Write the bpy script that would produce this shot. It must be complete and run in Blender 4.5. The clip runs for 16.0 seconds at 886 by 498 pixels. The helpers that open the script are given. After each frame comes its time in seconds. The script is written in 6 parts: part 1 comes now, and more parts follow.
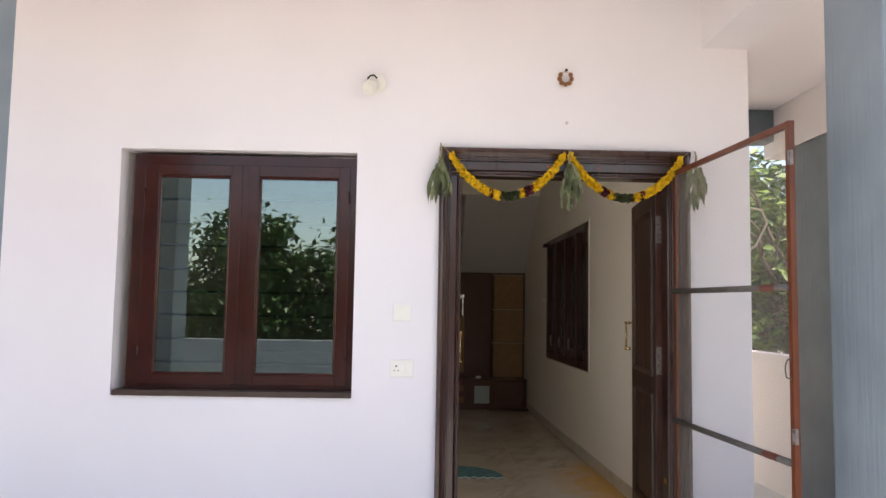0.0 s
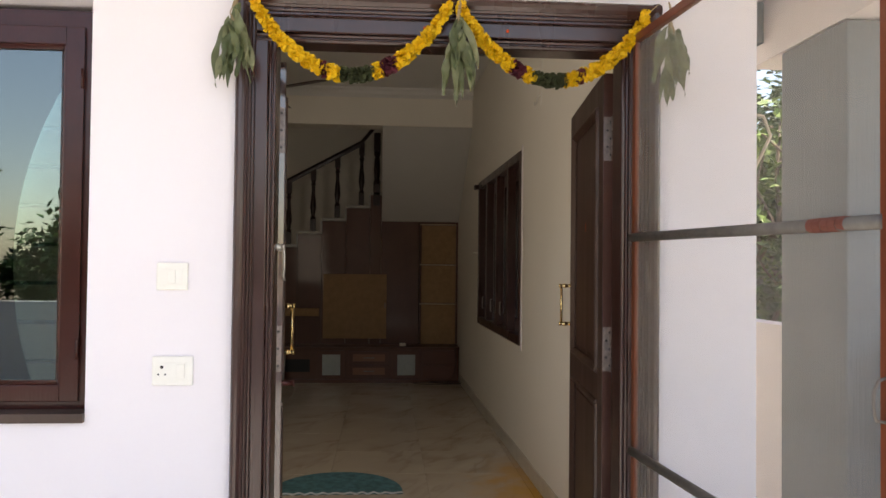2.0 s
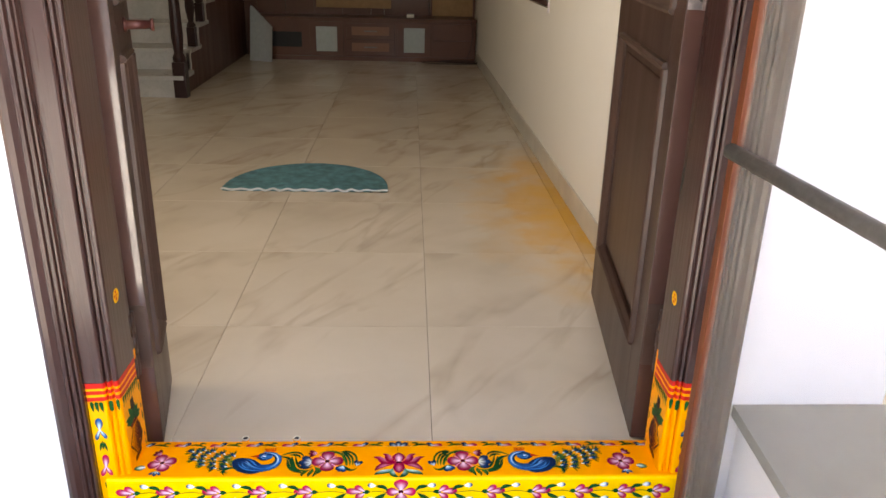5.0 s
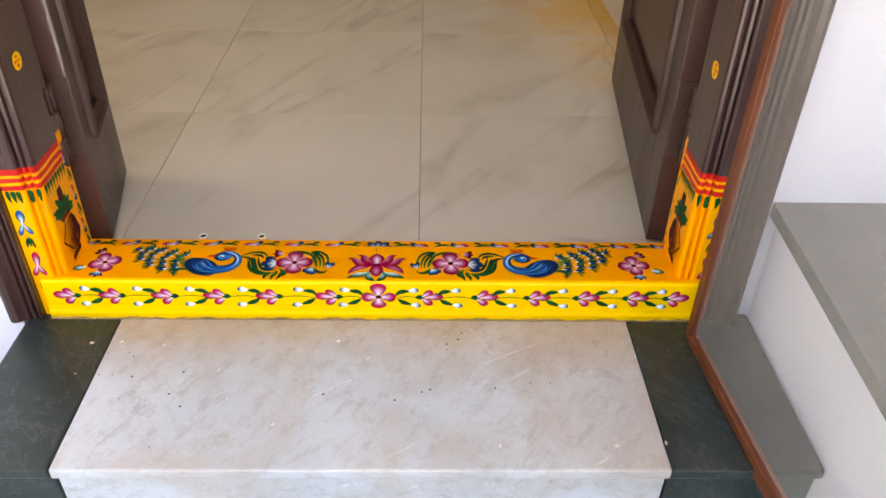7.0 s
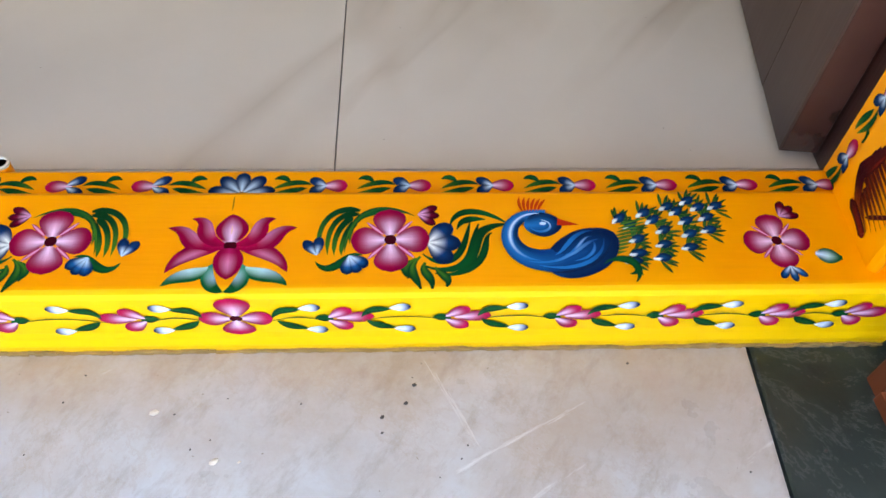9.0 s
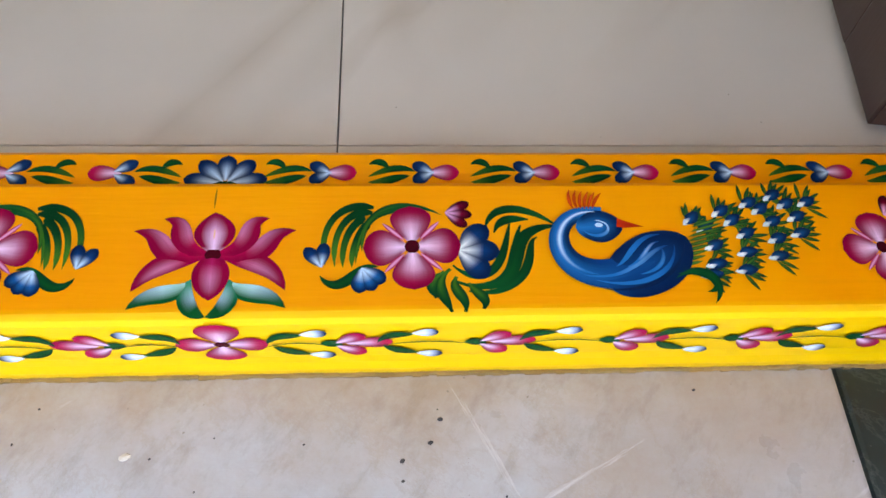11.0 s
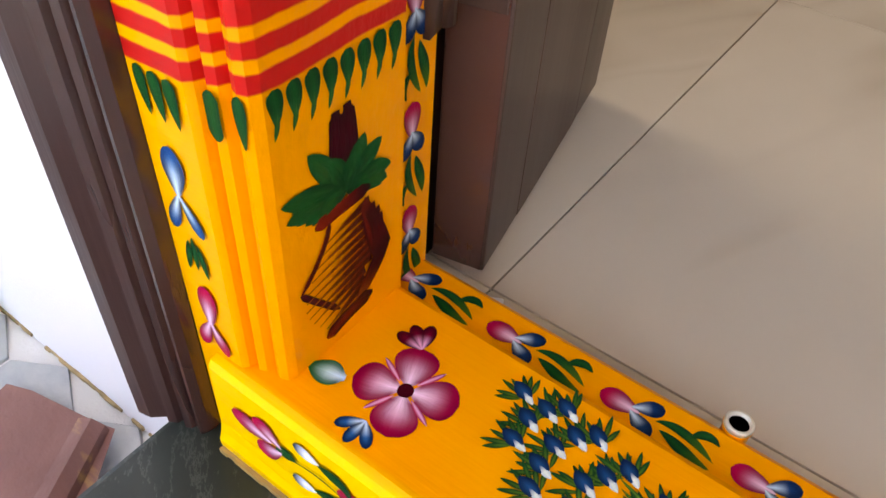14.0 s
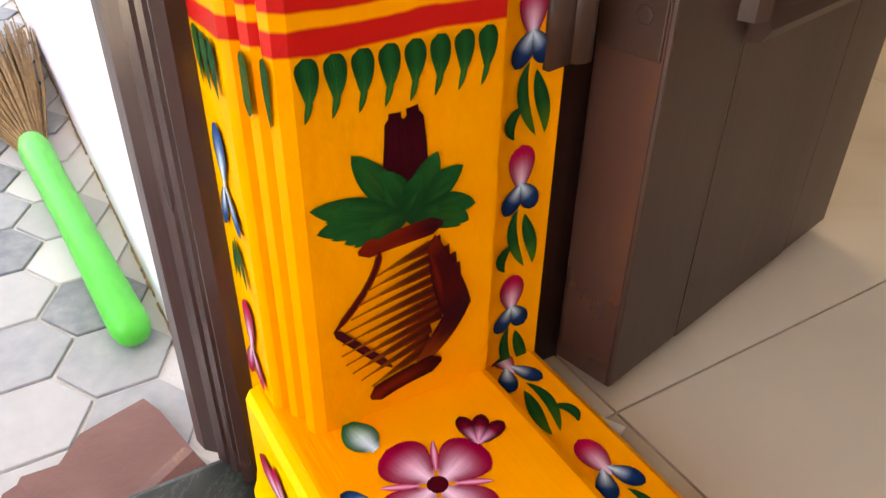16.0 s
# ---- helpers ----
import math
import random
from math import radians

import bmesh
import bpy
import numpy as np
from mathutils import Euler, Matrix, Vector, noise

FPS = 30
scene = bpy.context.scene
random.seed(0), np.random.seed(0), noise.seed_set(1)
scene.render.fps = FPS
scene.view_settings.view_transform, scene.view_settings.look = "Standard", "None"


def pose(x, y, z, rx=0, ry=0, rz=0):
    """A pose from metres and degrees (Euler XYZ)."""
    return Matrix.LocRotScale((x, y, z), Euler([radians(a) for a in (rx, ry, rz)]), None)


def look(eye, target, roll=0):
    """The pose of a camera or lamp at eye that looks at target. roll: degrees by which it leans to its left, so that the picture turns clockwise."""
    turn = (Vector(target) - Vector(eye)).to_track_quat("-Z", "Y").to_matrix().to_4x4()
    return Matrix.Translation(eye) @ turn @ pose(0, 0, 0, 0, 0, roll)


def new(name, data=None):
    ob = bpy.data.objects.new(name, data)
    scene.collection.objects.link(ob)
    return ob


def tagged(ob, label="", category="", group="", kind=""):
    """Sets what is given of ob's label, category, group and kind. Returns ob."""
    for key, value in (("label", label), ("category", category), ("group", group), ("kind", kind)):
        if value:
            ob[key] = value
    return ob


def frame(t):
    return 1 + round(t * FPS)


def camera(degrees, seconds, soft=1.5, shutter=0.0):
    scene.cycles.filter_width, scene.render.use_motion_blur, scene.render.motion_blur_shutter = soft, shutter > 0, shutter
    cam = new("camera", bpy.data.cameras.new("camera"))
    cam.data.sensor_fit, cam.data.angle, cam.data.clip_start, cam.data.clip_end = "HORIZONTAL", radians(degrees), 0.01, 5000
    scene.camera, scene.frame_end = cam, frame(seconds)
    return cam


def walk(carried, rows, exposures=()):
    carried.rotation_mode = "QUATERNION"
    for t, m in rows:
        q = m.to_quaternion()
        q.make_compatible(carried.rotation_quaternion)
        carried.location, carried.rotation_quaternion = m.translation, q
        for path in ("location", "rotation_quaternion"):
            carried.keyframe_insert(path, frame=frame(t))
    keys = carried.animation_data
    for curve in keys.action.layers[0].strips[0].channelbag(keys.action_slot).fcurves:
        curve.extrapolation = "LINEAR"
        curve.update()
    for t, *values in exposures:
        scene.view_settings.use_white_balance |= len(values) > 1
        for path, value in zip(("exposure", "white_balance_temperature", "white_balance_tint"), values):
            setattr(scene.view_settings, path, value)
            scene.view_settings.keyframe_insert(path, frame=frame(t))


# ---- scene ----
cam = camera(59.4, 16.0)
METRES, TURN = 5.04, -1.3
START = (-0.725, -4.032, 1.292)
ROWS = [
    (0.0, 0.0, 0.0, 0.0, -0.08, 4.6, -0.94),
    (0.5, 0.0328, 0.085, 0.0017, -2.6, 3.79, -0.87),
    (1.0, 0.0505, 0.1723, 0.0004, -3.57, 2.82, -0.86),
    (1.5, 0.0716, 0.2504, 0.0013, -3.51, 2.04, -0.72),
    (2.0, 0.0961, 0.3252, 0.0056, -3.04, 1.26, -0.62),
    (2.5, 0.1031, 0.3963, 0.0054, -2.28, -0.11, -0.64),
    (3.0, 0.1163, 0.4626, 0.0017, -1.58, -2.61, -0.99),
    (3.5, 0.1358, 0.5229, -0.0125, -0.88, -6.68, -1.17),
    (4.0, 0.1328, 0.5371, -0.0276, -0.57, -12.96, -0.96),
    (4.5, 0.1295, 0.5402, -0.038, -1.21, -18.06, -1.22),
    (5.0, 0.1347, 0.5406, -0.0432, -0.94, -21.44, -1.35),
    (7.5, 0.1474, 0.6172, -0.0823, 0.55, -40.19, -1.11),
    (8.0, 0.1463, 0.6612, -0.0946, 0.35, -44.96, -1.26),
    (8.5, 0.1578, 0.707, -0.1259, -0.16, -49.64, -1.45),
    (11.0, 0.1511, 0.7552, -0.1534, -0.89, -58.82, -2.81),
    (11.5, 0.1302, 0.7522, -0.1529, 1.54, -58.48, -2.37),
    (12.0, 0.1136, 0.7514, -0.1515, 5.38, -57.6, -1.92),
    (12.5, 0.0975, 0.7487, -0.1502, 10.3, -56.22, -1.71),
    (13.0, 0.0799, 0.7453, -0.1483, 17.44, -53.74, -2.4),
    (13.5, 0.0632, 0.754, -0.1613, 27.69, -49.23, -3.19),
    (14.0, 0.0585, 0.7696, -0.1764, 38.2, -44.33, -2.97),
    (14.5, 0.0523, 0.7792, -0.1825, 47.02, -40.31, -2.07),
    (15.0, 0.0527, 0.7851, -0.188, 54.16, -37.22, -1.36),
    (15.5, 0.0573, 0.7877, -0.1893, 58.8, -35.11, -1.0),
    (16.0, 0.0656, 0.7856, -0.1908, 60.33, -34.38, -0.74),
]
EXPOSURES = [(0.0, 1.7, 7400, 16), (1.5, 1.9, 7700, 16), (2.5, 2.1, 7900, 15), (3.5, 2.9, 8000, 15), (5.0, 3.3, 8000, 14), (7.5, 3.06, 8000, 13), (8.5, 3.32, 6800, 10), (11.0, 3.22, 6800, 10), (13.5, 3.0, 7700, 15), (16.0, 3.15, 9500, 18)]
walk(cam, [(t, pose(*START, 0, 0, TURN) @ pose(METRES * x, METRES * y, METRES * z, 90 + pitch, roll, yaw)) for t, x, y, z, yaw, pitch, roll in ROWS], EXPOSURES)

# ---- world, sun, exposure ----
world = bpy.data.worlds.new("sky")
scene.world = world
world.use_nodes = True
wn = world.node_tree.nodes
sky = wn.new("ShaderNodeTexSky")
sky.sky_type, sky.sun_disc = "NISHITA", False
sky.sun_elevation, sky.sun_rotation = radians(60), radians(121)
wn["Background"].inputs["Strength"].default_value = 0.12
world.node_tree.links.new(sky.outputs[0], wn["Background"].inputs["Color"])
sun = new("sun", bpy.data.lights.new("sun", "SUN"))
sun.data.energy, sun.data.angle, sun.data.color = 4.8, radians(0.6), (1.0, 0.95, 0.87)
sun.matrix_world = look((4.29, -2.57, 8.66), (0, 0, 0))



def fill_light(name, m, w, h, watts):
    """An unseen rectangular area lamp, added indoors as fill."""
    ob = new(name, bpy.data.lights.new(name, "AREA"))
    ob.data.shape, ob.data.size, ob.data.size_y, ob.data.energy = "RECTANGLE", w, h, watts
    ob.data.color = (1.0, 0.96, 0.88)
    ob.matrix_world = m


# added lamp in the room behind the front window, brightening the right wall
fill_light("hall_fill_light", look((-1.62, 0.62, 1.48), (0.7, 2.7, 1.90)), 0.75, 1.0, 3.1)


# ---- materials ----
class Mat:
    """A node material on object coordinates, built step by step."""

    def __init__(self, name, rough=0.5, metal=0.0, coat=0.0):
        self.m = bpy.data.materials.new(name)
        self.m.use_nodes = True
        self.t = self.m.node_tree
        self.b = self.t.nodes["Principled BSDF"]
        self.b.inputs["Roughness"].default_value = rough
        self.b.inputs["Metallic"].default_value = metal
        self.b.inputs["Coat Weight"].default_value = coat
        self.b.inputs["Coat Roughness"].default_value = 0.08
        self.co = self.t.nodes.new("ShaderNodeTexCoord").outputs["Object"]
        self.h = None

    def shuffled(self):
        """Shift the pattern from object to object."""
        n = self.t.nodes.new("ShaderNodeVectorMath")
        n.operation = "MULTIPLY_ADD"
        n.inputs[1].default_value = (37.0, 53.0, 0.0)
        self.link(self.t.nodes.new("ShaderNodeObjectInfo").outputs["Random"], n.inputs[0])
        self.link(self.co, n.inputs[2])
        self.co = n.outputs[0]

    def link(self, a, b):
        self.t.links.new(a, b)

    def scaled(self, s, rot=(0, 0, 0)):
        n = self.t.nodes.new("ShaderNodeMapping")
        n.inputs["Scale"].default_value = s
        self.link(self.co, n.inputs["Vector"])
        if any(rot):
            turn = self.t.nodes.new("ShaderNodeMapping")
            turn.inputs["Rotation"].default_value = rot
            self.link(self.co, turn.inputs["Vector"])
            self.link(turn.outputs[0], n.inputs["Vector"])
        return n.outputs[0]

    def noise(self, scale, detail=4, stretch=(1, 1, 1), rough=0.55, warp=0.0, rot=(0, 0, 0)):
        n = self.t.nodes.new("ShaderNodeTexNoise")
        n.inputs["Scale"].default_value = scale
        n.inputs["Detail"].default_value = detail
        n.inputs["Roughness"].default_value = rough
        n.inputs["Distortion"].default_value = warp
        self.link(self.scaled(stretch, rot), n.inputs["Vector"])
        return n.outputs["Fac"]

    def ramp(self, fac, *stops):
        n = self.t.nodes.new("ShaderNodeValToRGB")
        e = n.color_ramp.elements
        while len(e) < len(stops):
            e.new(0.5)
        for k, (p, c) in zip(e, stops):
            k.position = p
            k.color = (*c, 1) if len(c) == 3 else c
        self.link(fac, n.inputs[0])
        return n.outputs[0]

    def mix(self, fac, a, b, mode="MIX"):
        n = self.t.nodes.new("ShaderNodeMix")
        n.data_type, n.blend_type = "RGBA", mode
        for socket, v in ((n.inputs[0], fac), (n.inputs[6], a), (n.inputs[7], b)):
            if isinstance(v, (int, float)):
                socket.default_value = v
            elif isinstance(v, tuple):
                socket.default_value = (*v, 1)
            else:
                self.link(v, socket)
        return n.outputs[2]

    def color(self, v):
        if isinstance(v, tuple):
            self.b.inputs["Base Color"].default_value = (*v, 1)
        else:
            self.link(v, self.b.inputs["Base Color"])
        return self

    def rough(self, fac, lo, hi):
        n = self.t.nodes.new("ShaderNodeMapRange")
        n.inputs["To Min"].default_value, n.inputs["To Max"].default_value = lo, hi
        self.link(fac, n.inputs[0])
        self.link(n.outputs[0], self.b.inputs["Roughness"])
        return self

    def bump(self, fac, depth, strength=1.0):
        n = self.t.nodes.new("ShaderNodeBump")
        n.inputs["Distance"].default_value = depth
        n.inputs["Strength"].default_value = strength
        self.link(fac, n.inputs["Height"])
        if self.h is not None:
            self.link(self.h, n.inputs["Normal"])
        self.h = n.outputs[0]
        self.link(self.h, self.b.inputs["Normal"])
        return self

    def random(self):
        return self.t.nodes.new("ShaderNodeObjectInfo").outputs["Random"]

    def island(self):
        return self.t.nodes.new("ShaderNodeNewGeometry").outputs["Random Per Island"]

    def attr(self, name):
        n = self.t.nodes.new("ShaderNodeAttribute")
        n.attribute_name = name
        return n.outputs["Color"]


def plaster(name, a, b, grain=260, depth=0.0006):
    k = Mat(name, 0.75)
    k.color(k.mix(k.ramp(k.noise(0.9, 5), (0.35, (0, 0, 0)), (0.7, (1, 1, 1))), a, b))
    k.bump(k.noise(grain, 3), depth).bump(k.noise(7, 3), 0.002)
    return k.m


def enamel_wood(name, a, b, rough=0.26, grain=(1, 1, 0.06), streak=0.16):
    """Brushed dark enamel over timber."""
    k = Mat(name, rough, coat=0.13)
    k.b.inputs["Specular IOR Level"].default_value = 0.32
    g = k.noise(120, 4, grain)
    c = k.mix(k.ramp(k.noise(5, 4), (0.3, (0, 0, 0)), (0.75, (1, 1, 1))), a, b)
    k.color(k.mix(k.ramp(g, (0.4, (0, 0, 0)), (0.85, (streak, streak, streak))), c, (a[0] * 1.9, a[1] * 1.9, a[2] * 1.9)))
    c = k.b.inputs["Base Color"].links[0].from_socket
    k.color(k.mix(k.ramp(k.noise(55, 7, rough=0.75), (0.68, (0, 0, 0)), (0.74, (0.35, 0.35, 0.35))), c, (a[0] * 4.5, a[1] * 5, a[2] * 5)))
    k.rough(k.noise(9, 3, grain), rough * 0.75, rough * 1.5)
    k.bump(g, 0.0037 * streak).bump(k.noise(10, 2, grain), 0.006 * streak)
    return k.m


WHITE = plaster("white_wall_paint", (0.80, 0.755, 0.775), (0.84, 0.80, 0.815))
CREAM = plaster("cream_wall_paint", (0.80, 0.755, 0.67), (0.84, 0.795, 0.71))
CEIL = plaster("ceiling_paint", (0.72, 0.71, 0.69), (0.76, 0.75, 0.73))
WOOD = enamel_wood("dark_brown_enamel", (0.037, 0.0140, 0.0108), (0.056, 0.0225, 0.0175))
WINWOOD = enamel_wood("red_brown_enamel", (0.034, 0.0075, 0.005), (0.052, 0.012, 0.008), 0.18)
LEAFWOOD = enamel_wood("door_brown_enamel", (0.050, 0.024, 0.016), (0.070, 0.035, 0.025), 0.36, streak=0.06)
LEAFWOOD.node_tree.nodes["Principled BSDF"].inputs["Specular IOR Level"].default_value = 0.35
EDGEWOOD = enamel_wood("glossy_brown_enamel", (0.075, 0.033, 0.025), (0.10, 0.048, 0.038), 0.2, streak=0.06)
EDGEWOOD.node_tree.nodes["Principled BSDF"].inputs["Coat Weight"].default_value = 1.0
EDGEWOOD.node_tree.nodes["Principled BSDF"].inputs["Coat IOR"].default_value = 1.8
WOOD.node_tree.nodes["Principled BSDF"].inputs["Coat Weight"].default_value = 0.55
WOOD.node_tree.nodes["Principled BSDF"].inputs["Coat Roughness"].default_value = 0.14
RAILWOOD = enamel_wood("stair_dark_wood", (0.018, 0.006, 0.006), (0.03, 0.01, 0.009), 0.3)
MESHWOOD = enamel_wood("orange_brown_steel_paint", (0.115, 0.028, 0.010), (0.16, 0.042, 0.016), 0.35)


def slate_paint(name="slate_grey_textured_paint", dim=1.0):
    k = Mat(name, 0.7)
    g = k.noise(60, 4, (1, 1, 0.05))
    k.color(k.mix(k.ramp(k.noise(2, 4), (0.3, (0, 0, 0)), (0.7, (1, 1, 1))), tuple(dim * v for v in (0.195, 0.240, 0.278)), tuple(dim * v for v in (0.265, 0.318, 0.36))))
    k.bump(g, 0.006, 0.8)
    return k.m


SLATE = slate_paint()
# the same slate paint, dimmed to put the passage's shade into its colour
SHADESLATE = slate_paint("shaded_slate_textured_paint", 0.62)


def vein_tile():
    k = Mat("beige_vitrified_tile", 0.12)
    k.shuffled()
    cloud = k.ramp(k.noise(2.2, 5), (0.3, (0.0, 0, 0)), (0.75, (1, 1, 1)))
    c = k.mix(cloud, (0.58, 0.495, 0.385), (0.66, 0.575, 0.46))
    gate = k.ramp(k.noise(2.1, 3), (0.40, (0, 0, 0)), (0.62, (1, 1, 1)))
    for scale, turn, wide, tone, most in ((1.5, 30, 0.018, (0.31, 0.22, 0.14), 0.44), (1.0, 38, 0.05, (0.38, 0.30, 0.21), 0.34), (2.3, 24, 0.013, (0.30, 0.21, 0.13), 0.38)):
        v = k.noise(scale, 4, (1.0, 0.26, 1), 0.5, 0.35, (0, 0, radians(turn)))
        line = k.ramp(v, (0.5 - wide * 1.8, (0, 0, 0)), (0.5, (most, most, most)), (0.5 + wide * 1.2, (0, 0, 0)))
        c = k.mix(k.mix(1.0, line, gate, "MULTIPLY"), c, tone)
    k.color(k.mix(k.ramp(k.noise(120, 2), (0.77, (0, 0, 0)), (0.8, (0.6, 0.6, 0.6))), c, (0.16, 0.13, 0.1)))
    k.rough(k.noise(9, 4), 0.08, 0.26)
    return k


def turmeric_tile():
    """The tile with a yellow powder stain by the right wall."""
    k = vein_tile()
    base = k.b.inputs["Base Color"].links[0].from_socket
    sep = k.t.nodes.new("ShaderNodeVectorMath")
    sep.operation = "DISTANCE"
    geo = k.t.nodes.new("ShaderNodeNewGeometry").outputs["Position"]
    sc = k.t.nodes.new("ShaderNodeMapping")
    sc.inputs["Location"].default_value = (-0.80 / 0.78, -1.95 / 1.7, 0)
    sc.inputs["Scale"].default_value = (1 / 0.78, 1 / 1.7, 0)
    k.link(geo, sc.inputs["Vector"])
    k.link(sc.outputs[0], sep.inputs[0])
    n = k.t.nodes.new("ShaderNodeTexNoise")
    n.inputs["Scale"].default_value, n.inputs["Detail"].default_value = 5.5, 6
    k.link(geo, n.inputs["Vector"])
    add = k.t.nodes.new("ShaderNodeMath")
    add.operation = "MULTIPLY_ADD"
    add.inputs[1].default_value = 0.55
    k.link(n.outputs["Fac"], add.inputs[0])
    k.link(sep.outputs["Value"], add.inputs[2])
    fac = k.ramp(add.outputs[0], (0.45, (0.9, 0.9, 0.9)), (0.68, (0.62, 0.62, 0.62)), (0.76, (0.34, 0.34, 0.34)), (1.35, (0, 0, 0)))
    k.color(k.mix(fac, base, (0.70, 0.335, 0.008)))
    k.m.name = "tile_with_turmeric_stain"
    return k.m


TILE = turmeric_tile()


def marble(name, a, b, vein, rough, scale=3.0, amount=0.6, stain=None):
    k = Mat(name, rough)
    c = k.mix(k.ramp(k.noise(scale, 9, (1, 0.55, 1), 0.62, 0.3, (0, 0, radians(-30))), (0.36, (0, 0, 0)), (0.66, (1, 1, 1))), a, b)
    v = k.noise(scale * 1.3, 12, (1, 0.5, 1), 0.74, 0.35, (0, 0, radians(-38)))
    c = k.mix(k.ramp(v, (0.488, (0, 0, 0)), (0.5, (amount, amount, amount)), (0.514, (0, 0, 0))), c, vein)
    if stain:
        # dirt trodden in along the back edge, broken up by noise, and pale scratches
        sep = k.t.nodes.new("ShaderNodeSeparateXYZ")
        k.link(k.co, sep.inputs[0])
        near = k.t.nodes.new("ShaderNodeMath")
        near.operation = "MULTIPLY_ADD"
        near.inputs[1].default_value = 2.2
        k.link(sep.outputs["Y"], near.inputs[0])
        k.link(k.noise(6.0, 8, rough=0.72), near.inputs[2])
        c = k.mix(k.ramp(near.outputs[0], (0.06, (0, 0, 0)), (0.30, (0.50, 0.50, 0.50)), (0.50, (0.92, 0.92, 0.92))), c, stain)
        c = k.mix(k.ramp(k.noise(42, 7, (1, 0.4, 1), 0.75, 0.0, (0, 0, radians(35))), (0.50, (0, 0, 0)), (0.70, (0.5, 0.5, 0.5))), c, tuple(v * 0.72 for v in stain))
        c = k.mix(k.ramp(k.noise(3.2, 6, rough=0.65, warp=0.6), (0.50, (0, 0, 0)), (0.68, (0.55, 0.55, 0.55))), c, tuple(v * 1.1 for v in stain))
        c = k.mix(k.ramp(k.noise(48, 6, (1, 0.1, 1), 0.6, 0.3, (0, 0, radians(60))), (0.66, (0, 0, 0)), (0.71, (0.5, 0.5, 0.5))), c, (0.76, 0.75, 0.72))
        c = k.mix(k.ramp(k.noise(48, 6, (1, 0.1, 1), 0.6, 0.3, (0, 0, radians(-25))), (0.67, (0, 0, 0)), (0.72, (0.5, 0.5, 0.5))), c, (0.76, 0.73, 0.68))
    k.color(k.mix(k.ramp(k.noise(170, 2), (0.74, (0, 0, 0)), (0.78, (0.7, 0.7, 0.7))), c, (vein[0] * 0.5, vein[1] * 0.5, vein[2] * 0.5)))
    k.rough(k.noise(14, 5), rough * 0.7, rough * 1.8)
    k.bump(k.noise(60, 4), 0.0005)
    return k.m


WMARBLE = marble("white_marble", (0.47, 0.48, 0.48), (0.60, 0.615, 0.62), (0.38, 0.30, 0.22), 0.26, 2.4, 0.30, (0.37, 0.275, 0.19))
GMARBLE = marble("green_marble", (0.008, 0.015, 0.012), (0.026, 0.038, 0.032), (0.16, 0.17, 0.15), 0.30, 8.0, 0.32)
CONCRETE = marble("grey_cement", (0.13, 0.125, 0.115), (0.18, 0.172, 0.16), (0.08, 0.078, 0.07), 0.6, 5.0, 0.5)


def hex_mat():
    k = Mat("hexagon_tile", 0.45)
    k.shuffled()
    c = k.ramp(k.random(), (0.0, (0.17, 0.19, 0.205)), (0.34, (0.30, 0.32, 0.325)), (0.55, (0.42, 0.43, 0.42)), (0.8, (0.60, 0.60, 0.58)))
    c.node.color_ramp.interpolation = "CONSTANT"
    k.color(k.mix(k.ramp(k.noise(45, 5), (0.35, (0, 0, 0)), (0.75, (0.4, 0.4, 0.4))), c, (0.55, 0.55, 0.53)))
    k.bump(k.noise(120, 3), 0.0004)
    return k.m


HEX = hex_mat()
GROUT = plaster("light_grout", (0.58, 0.58, 0.56), (0.66, 0.65, 0.62))


def plain(name, c, rough=0.5, metal=0.0, var=0.12, scale=30, bump=0.0004, coat=0.0):
    k = Mat(name, rough, metal, coat)
    d = tuple(v * (1 - var) for v in c)
    n = k.noise(scale, 4)
    k.color(k.mix(k.ramp(n, (0.3, (0, 0, 0)), (0.7, (1, 1, 1))), d, c))
    k.rough(k.noise(scale * 2.3, 3), rough * 0.75, min(1, rough * 1.35))
    if bump:
        k.bump(n, bump)
    return k.m


BRASS = plain("polished_brass", (0.78, 0.56, 0.25), 0.2, 1.0)
STEEL = plain("worn_steel", (0.30, 0.26, 0.245), 0.45, 0.6, 0.4)
IRON = plain("grey_painted_iron", (0.14, 0.125, 0.11), 0.5, 0.2, 0.3)
SCREW = plain("dark_screw", (0.05, 0.045, 0.04), 0.4, 0.8)
PLASTIC = plain("ivory_plastic", (0.86, 0.84, 0.77), 0.3, var=0.04, bump=0)
# flat near-black for the shade inside holes, slots and openings
DARK = plain("opening_shade_black", (0.01, 0.01, 0.01), 0.6, bump=0)
CORK = plain("tan_plywood", (0.34, 0.19, 0.075), 0.55, var=0.25, scale=16)
CLAD = enamel_wood("brown_laminate", (0.085, 0.032, 0.02), (0.11, 0.043, 0.028), 0.4)
CABINET = enamel_wood("cabinet_laminate", (0.10, 0.038, 0.024), (0.125, 0.05, 0.032), 0.35)
FROST = plain("frosted_glass", (0.42, 0.47, 0.46), 0.35, bump=0)
MATBLUE = plain("teal_cotton_pile", (0.085, 0.235, 0.26), 0.95, var=0.5, scale=22, bump=0.006)
FOLD = plain("pale_fringe", (0.55, 0.6, 0.6), 0.9)


